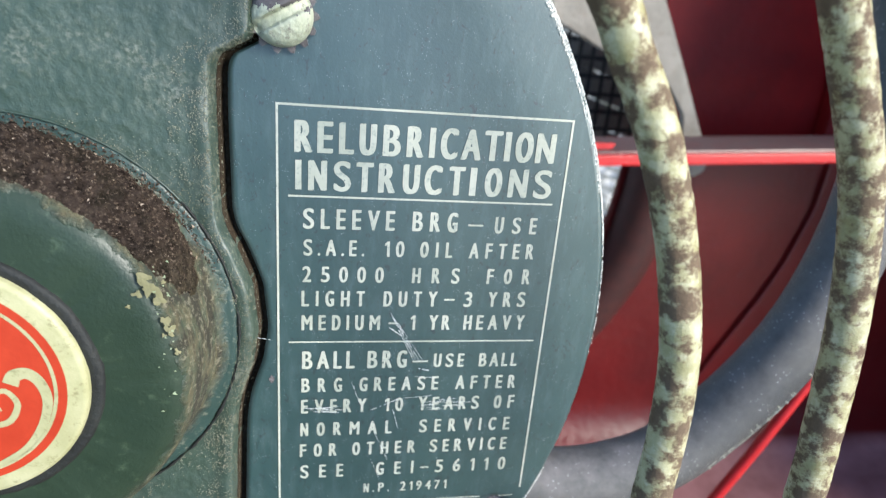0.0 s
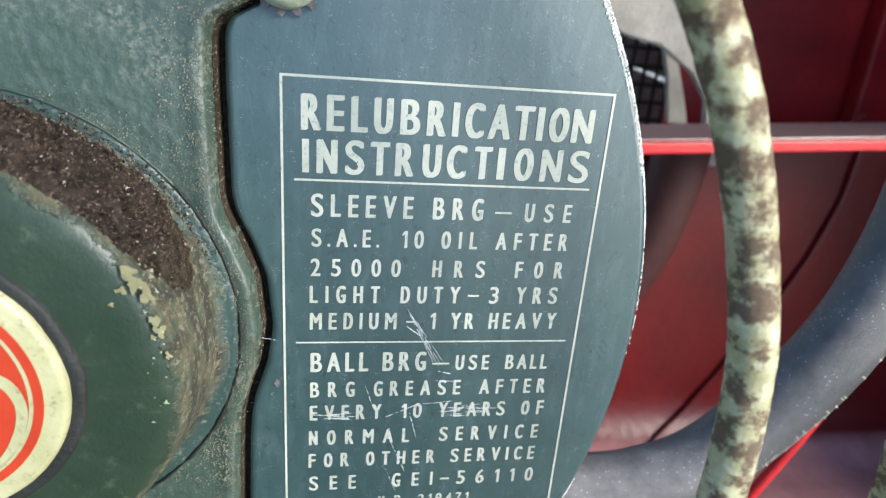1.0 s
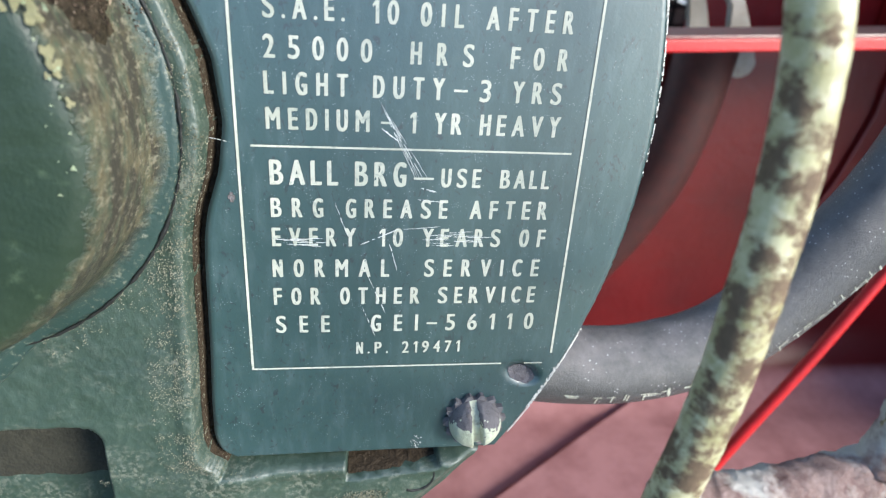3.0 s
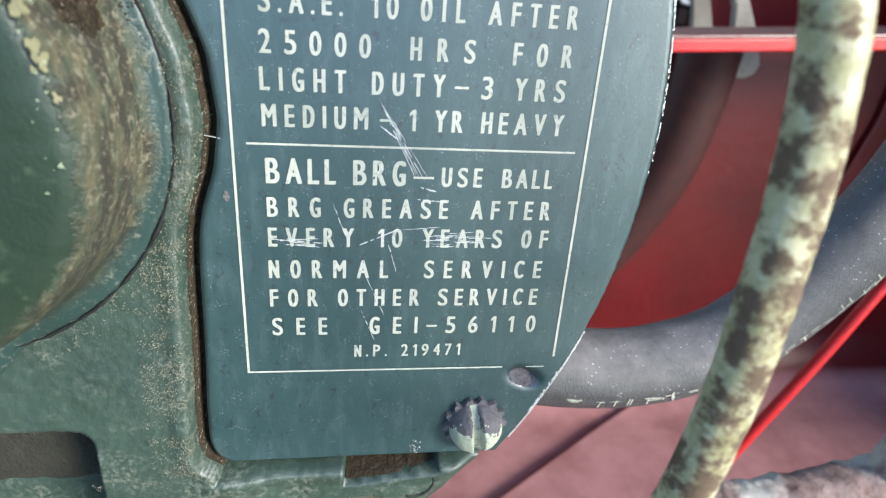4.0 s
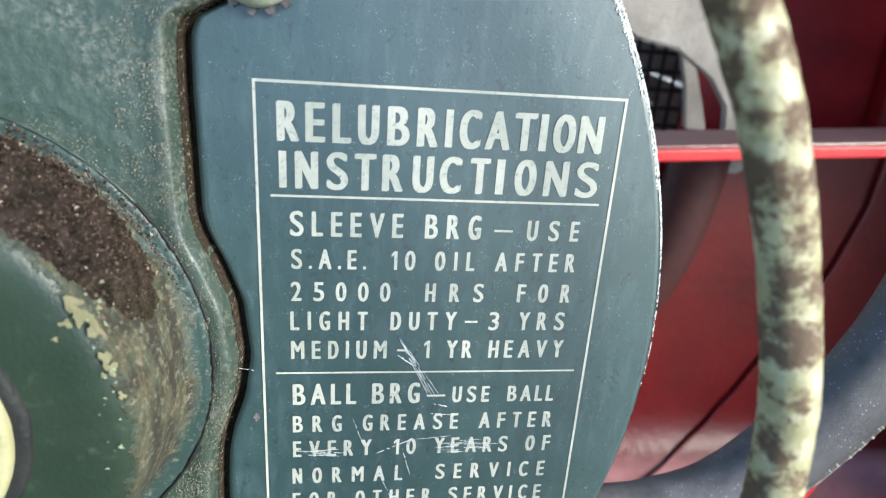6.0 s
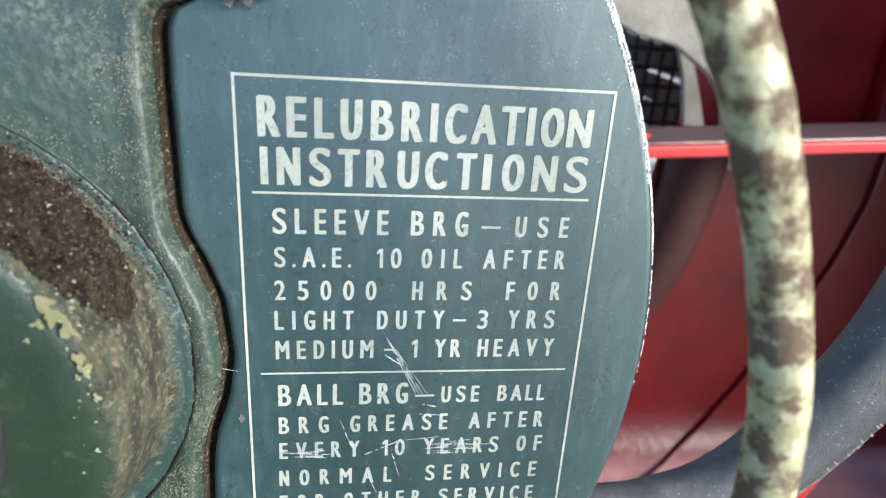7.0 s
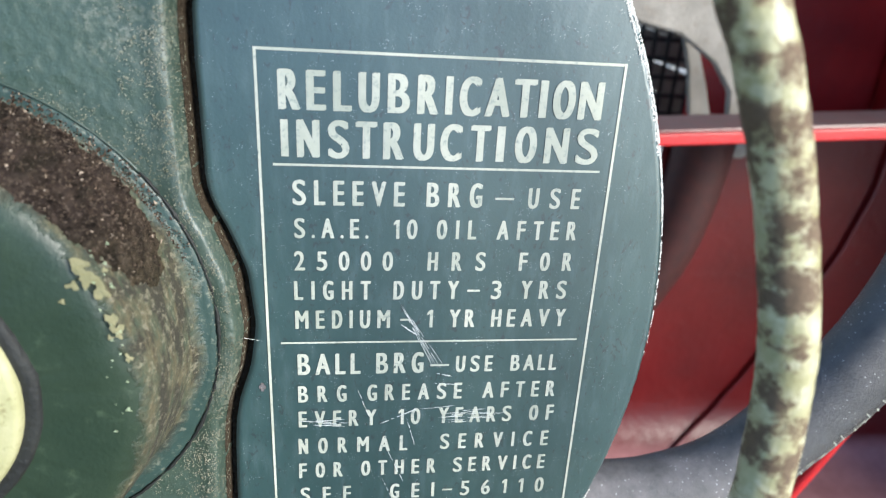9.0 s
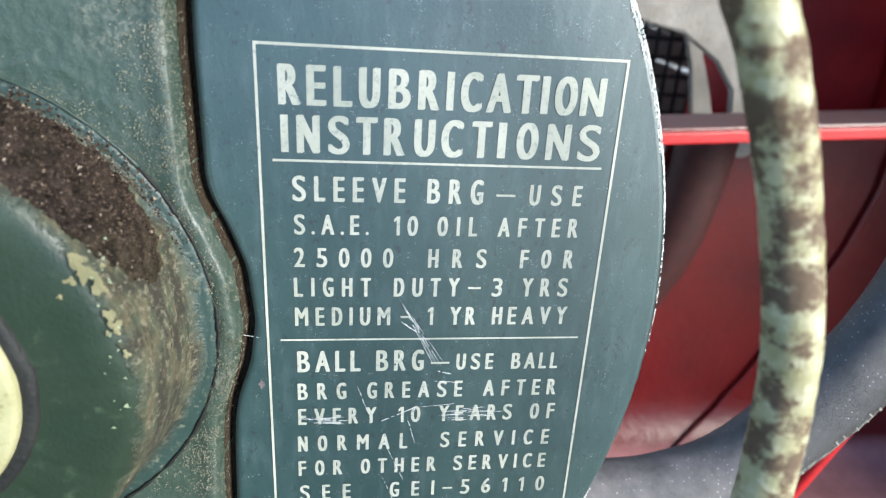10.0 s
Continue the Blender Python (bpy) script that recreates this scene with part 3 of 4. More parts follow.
line(-9.5, 330.9, -2.0, 334.3, 0.3)
line(-2.0, 334.0, 5.0, 334.6, 0.18)
line(-14.0, 339.0, -11.2, 331.0, 0.16)
line(-8.6, 326.0, -4.6, 316.5, 0.16)
line(-4.4, 332.0, -2.6, 325.5, 0.2)
line(-9.0, 318.0, -6.3, 311.0, 0.14)
line(1.0, 342.0, 4.0, 341.2, 0.3)
line(0.5, 339.8, 5.5, 339.3, 0.2)
line(-35.0, 350.2, -31.0, 349.4, 0.15)

# ---- casting ----
czs = np.concatenate([np.linspace(0.236, 0.30, 130), np.linspace(0.3005, 0.415, 200), np.linspace(0.4155, 0.472, 90)])
cus = np.concatenate([np.linspace(0, 0.45, 120), np.linspace(0.4525, 0.80, 330), np.linspace(0.803, 1.0, 120)])
cl, cr = np.full(len(czs), -0.20), arc(czs, 0.1222)
CXg = cl[:, None] + (cr - cl)[:, None] * cus[None, :]
CZg = np.repeat(czs[:, None], len(cus), 1)
le = np.repeat(smooth_left(np.clip(czs, 0.2822, 0.4243))[:, None], len(cus), 1)
inside = np.minimum(CXg - (le - 0.0016), np.minimum(CZg - 0.2817, 0.4250 - CZg))
nz = np.array([noise.noise((x * 260, 0, z * 260)) + 0.5 * noise.noise((x * 700, 5, z * 700)) for x, z in zip(CXg.ravel(), CZg.ravel())]).reshape(CXg.shape)
inside = inside + 0.00010 * nz
front = -0.0042 + 0.0018 * smooth01((0.300 - CZg) / 0.015) * smooth01((CXg + 0.035) / 0.012)
depth = front + (0.0050 - front) * smooth01((inside + 0.0012) / 0.0020)
rim = np.exp(-((inside + 0.0022) / 0.0016) ** 2)
depth = depth - 0.0005 * rim
# the slot under the cover plate
sl = np.minimum(np.minimum(CXg + 0.0118, 0.0075 - CXg), np.minimum(CZg - (0.2770 + 0.13 * (CXg + 0.012)), 0.2822 - CZg))
depth = depth + 0.012 * smooth01((sl + 0.0004) / 0.0012)
# the square pocket below the cap
pk = np.minimum(-0.0584 - CXg, 0.2942 - CZg)
kx, kz = -0.0584 - CXg, 0.2942 - CZg
corner = 0.0035 - np.hypot(0.0035 - kx, 0.0035 - kz)
pk = np.where((kx < 0.0035) & (kz < 0.0035), corner, pk)
depth = depth + 0.016 * smooth01((pk + 0.0005) / 0.0014)
# rounded outer edge and uneven cast skin
outer = 0.1222 - np.hypot(CXg - CX, CZg - CZ)
depth = depth + 0.004 * (1 - smooth01(outer / 0.005)) + 0.00018 * nz
shield = grid_mesh("end_shield", np.stack([CXg, depth, CZg], -1), CAST, motor, "rough blue-green painted cast iron end shield")
# dark panel put inside the slot to stand for its shade
part("slot_shadow", box_bm(-0.0125, 0.0080, 0.0068, 0.0076, 0.2720, 0.2820), GRIME_AND_SHADE, shield, "dark panel for the shade in the slot under the cover")
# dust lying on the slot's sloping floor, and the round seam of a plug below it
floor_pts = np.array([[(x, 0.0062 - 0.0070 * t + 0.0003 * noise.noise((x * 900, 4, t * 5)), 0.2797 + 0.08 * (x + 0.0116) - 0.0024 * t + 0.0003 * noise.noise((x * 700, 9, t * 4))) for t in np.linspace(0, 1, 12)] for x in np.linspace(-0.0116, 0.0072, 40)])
grid_mesh("slot_dust", floor_pts, GRIME_AND_SHADE, shield, "brown dust in the slot", flip=True)
tube("plug_seam", [Vector((0.0028 + 0.0041 * math.cos(a), -0.0023, 0.2772 + 0.0041 * math.sin(a))) for a in np.linspace(-2.0, 0.35, 30)], 0.00034, BLACK, shield, "dark joint round the plug", 8, 0.0002, 2, 500)
# dark brown sheet over the upper back of the square pocket
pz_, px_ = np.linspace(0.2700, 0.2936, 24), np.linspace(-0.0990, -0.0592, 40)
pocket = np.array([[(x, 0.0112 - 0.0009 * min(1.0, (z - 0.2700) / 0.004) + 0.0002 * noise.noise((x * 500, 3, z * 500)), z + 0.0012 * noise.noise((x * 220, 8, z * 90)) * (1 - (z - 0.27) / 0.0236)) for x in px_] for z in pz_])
grid_mesh("pocket_sheet", pocket, POCKET, shield, "dark brown sheet in the square pocket")
gz = np.linspace(0.2818, 0.4240, 300)
gl = smooth_left(np.clip(gz, 0.2822, 0.4243))
gw = np.linspace(-0.0026, 0.0030, 10)
gn = np.array([[0.0006 * noise.noise((x * 900, 1, z * 900)) for x in gw] for z in gz])
grid_mesh("groove_grime", np.stack([gl[:, None] + gw[None, :], 0.0034 + gn, np.repeat(gz[:, None], len(gw), 1)], -1), GRIME_AND_SHADE, shield, "dark grime in the joint")
wi = np.array([-0.00032, -0.00015, 0.0, 0.0002, 0.0005])
wx, wy = wi - 0.0016 + 0.00010, -0.0042 + 0.0092 * smooth01((wi + 0.0012) / 0.0020) - 0.00015
wn_ = np.array([[0.00022 * noise.noise((k * 2.0, 1, z * 1300)) for k in range(5)] for z in gz])
grid_mesh("groove_wall", np.stack([gl[:, None] + wx[None, :] + wn_, np.repeat(wy[None, :], len(gz), 0), np.repeat(gz[:, None], 5, 1)], -1), GRIME_AND_SHADE, shield, "dirty wall of the joint")
lathe("frame_shell", [(0.0, 0.32), (0.110, 0.32), (0.118, 0.31), (0.118, 0.03), (0.1222, 0.022), (0.1222, 0.004), (0.119, 0.002)], (CX, CZ), CAST, motor)
for x0, x1 in ((-0.17, -0.13), (-0.03, 0.01)):
    part("foot", box_bm(x0, x1, 0.05, 0.28, 0.05, 0.29, 0.004), CAST, motor)


# bearing cap: a drum with a rounded shoulder; its seam is open below
def rim_grit():
    """Pale grit caught along the casting's lip and beside the seam."""
    bm = bmesh.new()
    rng = random.Random(17)

    def grain(x, y, z, s):
        m = Matrix.Translation((x, y, z)) @ Euler((rng.uniform(0, 6), rng.uniform(0, 6), rng.uniform(0, 6))).to_matrix().to_4x4() @ Matrix.Diagonal((s * rng.uniform(0.7, 1.9), s, s * rng.uniform(0.7, 1.6), 1))
        vs = [bm.verts.new(m @ Vector(v)) for v in ((1, 0, -0.6), (-0.6, 0.9, -0.5), (-0.5, -0.9, -0.6), (0.1, 0.1, 1))]
        for f in ((0, 2, 1), (0, 1, 3), (1, 2, 3), (2, 0, 3)):
            bm.faces.new([vs[k] for k in f])

    count = 0
    while count < 18000:
        z = rng.uniform(0.2800, 0.442)
        d = rng.random() ** 3.0 * 0.0085 - 0.0010
        if z < 0.2822:
            x = rng.uniform(-0.06, -0.012)
            d = 0.2822 - z
            yy = -0.0042
        else:
            x = float(smooth_left(np.array(min(z, 0.4243)))) - 0.0026 - d
            ins = -0.0010 - d
            yy = -0.0044 + 0.0092 * float(smooth01((ins + 0.0012) / 0.0020)) - 0.0005 * math.exp(-((ins + 0.0022) / 0.0016) ** 2)
        clump = noise.noise((x * 420, 1.0, z * 420)) + 0.5 * noise.noise((x * 130, 2.0, z * 130))
        if clump < rng.uniform(-0.55, 0.45) or math.hypot(x - CX, z - CZ) < 0.0428:
            count += 0.3
            continue
        grain(x, yy, z, rng.uniform(0.00004, 0.00013))
        count += 1
    for k in range(2600):
        x, z = rng.gauss(-0.0085, 0.0026), rng.gauss(0.2685, 0.0030)
        if z < 0.2738 and x > -0.0155:
            grain(x, -0.0026, z, rng.uniform(0.00006, 0.00020))
    for k in range(1800):
        a = rng.uniform(-1.2, 1.3)
        r = 0.0428 + rng.random() ** 2 * 0.004
        if noise.noise((a * 9, 3.0, r * 300)) < rng.uniform(-0.3, 0.5):
            continue
        grain(CX + 0.001 + r * math.cos(a), -0.0044, CZ + 0.0005 + r * math.sin(a), rng.uniform(0.00005, 0.00013))
    return bm


tagged(part("rim_grit", rim_grit(), GRIT, shield, "pale grit caught along the casting lip", smooth=False), kind="stuff")


def cap_wobble(p):
    s = 0.00022 * noise.noise(p * 240) + 0.00012 * noise.noise(p * 800)
    return np.array([s, s, s])


cap_profile = [(0.0, -0.0235), (0.010, -0.0235), (0.020, -0.0235), (0.0228, -0.0235), (0.0300, -0.0234), (0.0330, -0.0232), (0.0348, -0.0226), (0.0360, -0.0215), (0.0366, -0.0200), (0.0370, -0.0180), (0.0373, -0.0150), (0.0376, -0.0120), (0.0379, -0.0092), (0.0383, -0.0068), (0.0389, -0.0055), (0.0398, -0.0049), (0.0412, -0.0047), (0.0420, -0.0046), (0.0424, -0.0042), (0.0424, 0.0)]


def cap_cast(p):
    """Uneven skin, and below the cap the wall flares out and runs into the shield."""
    a = math.atan2(p.z - CZ, p.x - CX)
    flare = float(smooth01((-a - 1.12) / 0.55) * smooth01((a + 2.7) / 0.4))
    out = 0.013 * flare * float(smooth01((p.y + 0.0238) / 0.0200))
    return cap_wobble(p) + np.array([out * math.cos(a), 0.0, out * math.sin(a)])


cap = lathe("bearing_cap", cap_profile, (CX + 0.001, CZ + 0.0005), CAPM, motor, "green round bearing cap caked with soil on its shoulder", 260, cap_cast)
seam = [Vector((CX + 0.001 + 0.0426 * math.cos(a), -0.0046, CZ + 0.0005 + 0.0426 * math.sin(a))) for a in np.linspace(-1.27, 2.2, 160)]
tube("seam", seam[:92], 0.00024, BLACK, cap, "dark open joint", sides=8, rough=0.00040, scale=520)
tube("seam", seam[90:], 0.00017, CAST, cap, "", sides=8, rough=0.00024, scale=420)


# soil packed on the upper shoulder
def bank(a, t):
    """A point of the soil bank: angle round the cap and way from the face (0) to the flange (1)."""
    full = float(smooth01((a - radians(2)) / radians(46)) * smooth01((radians(150) - a) / radians(30)))
    y = -0.0226 + t * 0.0176
    bulge = full * (0.0028 * math.sin(math.pi * t) ** 0.7 + 0.0042 * t * (1 - t) * 3 * t)
    base = np.interp(y, [-0.0235, -0.0200, -0.0150, -0.0068, -0.0050], [0.0338, 0.0366, 0.0373, 0.0383, 0.0396])
    p = Vector((math.cos(a) * 0.04, y, math.sin(a) * 0.04))
    n = noise.noise(p * 330) + 0.8 * noise.noise(p * 900) + 0.55 * noise.noise(p * 2100) + 0.3 * noise.noise(p * 4200)
    r = base - 0.0006 + bulge + n * (0.00035 + 0.0008 * full) * (1 - 0.65 * t * t) - 0.0012 * (1 - full)
    return Vector((CX + 0.001 + r * math.cos(a), y + 0.0004 * n, CZ + 0.0005 + r * math.sin(a))), full


rows = [[tuple(bank(a, t)[0]) for t in np.linspace(0, 1, 56)] for a in np.linspace(radians(-4), radians(150), 420)]
grid_mesh("soil_bank", np.array(rows), SOIL, cap, "brown soil packed on the shoulder")


def grains():
    bm = bmesh.new()
    rng = random.Random(3)
    for i in range(12000):
        a = radians(rng.uniform(-4, 148))
        p, full = bank(a, rng.random() ** 0.9)
        if rng.random() > full * 1.1 - 0.1:
            continue
        if rng.random() < 0.28:
            p = bank(a, 1.0)[0]
            r = math.hypot(p.x - CX - 0.001, p.z - CZ - 0.0005)
            r2 = max(r, 0.0400) + rng.random() ** 2.5 * 0.0024
            p = Vector((CX + 0.001 + r2 * math.cos(a), -0.0049, CZ + 0.0005 + r2 * math.sin(a)))
        s = rng.uniform(0.00005, 0.00015) * rng.choice((1, 1, 1, 1, 1, 1.3, 1.5, 2.0))
        m = Matrix.Translation(p) @ Euler((rng.uniform(0, 6), rng.uniform(0, 6), rng.uniform(0, 6))).to_matrix().to_4x4() @ Matrix.Diagonal((s * rng.uniform(0.6, 2.6), s, s, 1))
        vs = [bm.verts.new(m @ Vector(v)) for v in ((1, 0, -0.6), (-0.6, 0.9, -0.5), (-0.5, -0.9, -0.6), (0.1, 0.1, 1))]
        for f in ((0, 2, 1), (0, 1, 3), (1, 2, 3), (2, 0, 3)):
            bm.faces.new([vs[k] for k in f])
    return bm


tagged(part("soil_crumb", grains(), CRUMB, cap, "loose crumbs of soil and straw", smooth=False), kind="stuff")


# flakes of older paint on the cap's face
spot_rng = random.Random(70)
for k in range(22):
    spot = (2.6 + spot_rng.gauss(0, 0.75), 284.6 + spot_rng.gauss(0, 0.8), spot_rng.uniform(0.06, 0.24), spot_rng.uniform(0.8, 1.8), spot_rng.uniform(0, 1))
    part("bare_spot", flakes(70 + k, [spot], -0.00012), BARE, cover, "bare metal spot", smooth=False)
flake_rng = random.Random(21)
spots = [(-49.6, 373.4, 1.3, 1.0, 0.3), (-48.6, 371.6, 1.5, 1.2, 0.5), (-47.2, 369.8, 1.25, 1.3, 0.4), (-50.6, 370.6, 0.9, 0.8, 0.2), (-46.4, 365.6, 0.95, 1.3, 0.1), (-45.9, 363.9, 1.15, 1.2, 0.4), (-46.9, 363.0, 0.5, 0.9, 0.0), (-44.9, 359.8, 0.65, 1.2, 0.3), (-46.4, 372.8, 0.5, 0.8, 0.5), (-52.2, 368.3, 0.45, 1.0, 0.0)]
for k, spot in enumerate(spots):
    part("paint_flake", flakes(2 + k, [spot], -0.02372), OCHRE, cap, "ochre undercoat showing through", smooth=False)
spots = [(-46.5 + flake_rng.uniform(-1.6, 1.2), flake_rng.uniform(345, 377), flake_rng.uniform(0.08, 0.26), flake_rng.uniform(0.7, 1.8), flake_rng.uniform(0, 3)) for _ in range(26)]
spots = [(CX * 1000 + 1 + min(34.5, x + 80) * 1.0, z, s, q, w) for x, z, s, q, w in spots]
for k, spot in enumerate(spots):
    part("paint_flake", flakes(40 + k, [spot], -0.02375), MOSS, cap, smooth=False)

# badge: cream rim, red field, cream scrolls; drawn as plain shapes
BX, BZ = -0.0808, 0.3546
badge = lathe("badge", [(0.0, -0.0256), (0.0208, -0.0256), (0.0215, -0.0254), (0.0218, -0.0248), (0.0218, -0.0232)], (BX, BZ), BADGE_CREAM, motor, "round red and cream enamel badge in a black gasket", 128)


def ring_bm(r0, r1, y):
    bm = bmesh.new()
    n = 128
    a = [2 * math.pi * k / n for k in range(n)]
    outer_v = [bm.verts.new((BX + r1 * math.cos(t), y, BZ + r1 * math.sin(t))) for t in a]
    inner_v = [bm.verts.new((BX + r0 * math.cos(t), y, BZ + r0 * math.sin(t))) for t in a]
    for k in range(n):
        j = (k + 1) % n
        bm.faces.new((outer_v[k], outer_v[j], inner_v[j], inner_v[k]))
    return bm


part("red_field", ring_bm(0.0001, 0.0186, -0.02572), BADGE_RED, badge, "red enamel field")
part("cream_ring", ring_bm(0.0166, 0.0172, -0.02582), BADGE_CREAM, badge, "thin cream ring")


def scroll(name, pts, w0, w1):
    path = spline([(BX + x * MM, -0.02582, BZ + z * MM) for x, z in pts], 10)
    bm = bmesh.new()
    prev = None
    for i, p in enumerate(path):
        t = i / (len(path) - 1)
        d = (path[min(i + 1, len(path) - 1)] - path[max(i - 1, 0)]).normalized()
        s = d.cross(Vector((0, 1, 0))) * (w0 + (w1 - w0) * t) * MM * 0.5
        cur = (bm.verts.new(p + s), bm.verts.new(p - s))
        if prev:
            bm.faces.new((prev[0], prev[1], cur[1], cur[0]))
        prev = cur
    bmesh.ops.recalc_face_normals(bm, faces=bm.faces)
    part(name, bm, BADGE_CREAM, badge, "cream scroll shape", smooth=False)


for turn in (0, 2.094, 4.189):
    c, s = math.cos(turn), math.sin(turn)
    spin = lambda pts: [(x * c - z * s, x * s + z * c) for x, z in pts]
    scroll("scroll", spin([(10.2, 0.6), (11.0, 2.2), (13.0, 2.6), (14.8, 0.6), (15.4, -3.0), (14.0, -7.6), (11.0, -12.0), (6.0, -15.4)]), 2.5, 0.9)
for turn in (0.0, 2.6):
    c, s = math.cos(turn), math.sin(turn)
    scroll("scroll", [(x * c - z * s, x * s + z * c) for x, z in [(8.0, -4.5), (7.2, -1.8), (9.2, -0.6), (10.8, -3.2), (9.0, -6.6), (5.2, -6.8), (2.6, -3.0), (3.5, 2.0)]], 0.8, 1.3)
lathe("gasket", [(0.0216, -0.0242), (0.0226, -0.0244), (0.0233, -0.0243), (0.0237, -0.0239), (0.0238, -0.0230)], (BX, BZ), BLACK, badge, "black recess round the badge", 128, cap_wobble)


# ---- screws with toothed washers ----
def screw(x, z, slot_turn, seed, y0=0.0):
    holder = new("screw")
    holder.parent = motor
    holder["label"] = "slotted round-head screw, weathered, on a toothed washer"
    rr, hh = 0.0056, 0.0050
    rng = random.Random(seed)
    n, m = 64, 26
    pts = np.zeros((m, n, 3))
    ct, st = math.cos(slot_turn), math.sin(slot_turn)
    for i in range(m):
        t = i / (m - 1)
        rad = rr * math.sin(t * math.pi / 2)
        h = hh * math.cos(t * math.pi / 2) ** 0.8
        for k in range(n):
            a = 2 * math.pi * k / n
            px, pz = rad * math.cos(a), rad * math.sin(a)
            across = px * ct + pz * st
            cut = 0.0022 * float(1 - smooth01((abs(across) - 0.00085) / 0.00030))
            q = Vector((px, h, pz))
            wob = 0.00015 * noise.noise(q * 900 + Vector((seed, 0, 0)))
            pts[i, k] = (x + px, y0 - 0.0010 - max(0.0004, h - cut) + wob, z + pz)
    head = grid_mesh("head", pts, SCREWM, holder, cyclic=True)
    head.data.materials.append(SCREWD)
    idx = []
    for p in head.data.polygons:
        c = p.center
        v = (c.z - z) + 0.0022 * noise.noise(c * 700) + 0.0018 * noise.noise(c * 2300)
        across = abs((c.x - x) * ct + (c.z - z) * st)
        idx.append(1 if v > 0.0012 and across > 0.0008 else 0)
    head.data.polygons.foreach_set("material_index", idx)
    bm = bmesh.new()
    teeth = 14
    r0 = []
    for k in range(teeth * 4):
        a = 2 * math.pi * k / (teeth * 4)
        out = 0.0066 if k % 4 < 2 else 0.0056
        r0.append((x + out * math.cos(a) * rng.uniform(0.97, 1.04), z + out * math.sin(a) * rng.uniform(0.97, 1.04)))
    top = [bm.verts.new((px, y0 - 0.0013, pz)) for px, pz in r0]
    low = [bm.verts.new((px, y0 + 0.0002, pz)) for px, pz in r0]
    c0 = bm.verts.new((x, y0 - 0.0014, z))
    for k in range(len(r0)):
        j = (k + 1) % len(r0)
        bm.faces.new((c0, top[j], top[k]))
        bm.faces.new((top[k], top[j], low[j], low[k]))
    bmesh.ops.recalc_face_normals(bm, faces=bm.faces)
    part("toothed_washer", bm, SCREWD, holder, "dark toothed lock washer", smooth=False)


screw(0.0150, 0.2905, 0.15, 1)
screw(-0.0288, 0.4158, -1.05, 2)

# ---- wire guard in front of the motor ----
guard = thing("wire_guard", "cream painted wire guard with peeling rusty paint", "guard")
GY = -0.048
low_ring = [(0.0300, GY + 0.001, 0.3133), (0.0360, GY + 0.001, 0.3133), (0.0450, GY + 0.001, 0.3143), (0.0625, GY + 0.001, 0.3176), (0.10, GY + 0.004, 0.328), (0.25, 0.0, 0.36), (0.52, 0.15, 0.40), (0.60, 0.33, 0.42)]
tube("ring", spline(low_ring, 30), 0.0037, RUST_GLARE, guard, "scaly rusted ring wire with sun glare painted in", 24, 0.0006, 3, 420)
top_ring = [(-0.06, GY, 0.47), (0.0, GY, 0.472), (0.05, GY, 0.475), (0.25, 0.0, 0.50), (0.52, 0.15, 0.52), (0.60, 0.33, 0.52)]
tube("ring", spline(top_ring, 30), 0.0034, ROD, guard, "", 20, 0.0002, 5, 420)
tube("wire", spline([(-0.033, -0.048, 0.471), (-0.006, -0.0455, 0.444), (0.0128, -0.0445, 0.4238), (0.0184, -0.0445, 0.4150), (0.0242, -0.0445, 0.4050), (0.0286, -0.0445, 0.3950), (0.0319, -0.0447, 0.3850), (0.0335, -0.0465, 0.3750), (0.0346, -0.0470, 0.3650), (0.0344, -0.0478, 0.3550), (0.0337, -0.0484, 0.3450), (0.0331, -0.0486, 0.3350), (0.0318, -0.0486, 0.3250), (0.0298, -0.0484, 0.3130)], 16), 0.0031, ROD, guard, "", 28, 0.00012, 1, 380)
tube("wire", spline([(0.012, -0.048, 0.473), (0.035, -0.046, 0.446), (0.0472, -0.0445, 0.4244), (0.0526, -0.0445, 0.4137), (0.0584, -0.0445, 0.4010), (0.0622, -0.0447, 0.3878), (0.0633, -0.0462, 0.3735), (0.0638, -0.0472, 0.3570), (0.0640, -0.0478, 0.3420), (0.0632, -0.048, 0.3310), (0.0606, -0.048, 0.3190)], 16), 0.0031, ROD, guard, "", 28, 0.00012, 2, 380)
tube("wire_end", spline([(0.0636, -0.048, 0.3345), (0.0632, -0.048, 0.3310), (0.0622, -0.048, 0.3250), (0.0604, -0.048, 0.3185)], 10), 0.0034, RUST_GLARE, guard, "wire end rusted bare", 24, 0.0005, 6, 420)

# ---- rubber hose from the motor's terminal box ----
hose = thing("rubber_hose", "thick dusty grey rubber cable hose with worn white print", "hose")
hose_path = spline([(-0.02, 0.034, 0.300), (0.010, 0.031, 0.292), (0.030, 0.029, 0.2862), (0.050, 0.028, 0.2838), (0.070, 0.028, 0.2850), (0.090, 0.028, 0.2925), (0.109, 0.028, 0.3110), (0.124, 0.028, 0.3330), (0.135, 0.030, 0.3580), (0.142, 0.034, 0.388), (0.143, 0.040, 0.425), (0.140, 0.055, 0.47), (0.17, 0.15, 0.53), (0.25, 0.32, 0.56)], 14)
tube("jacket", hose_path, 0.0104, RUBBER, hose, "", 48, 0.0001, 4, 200)


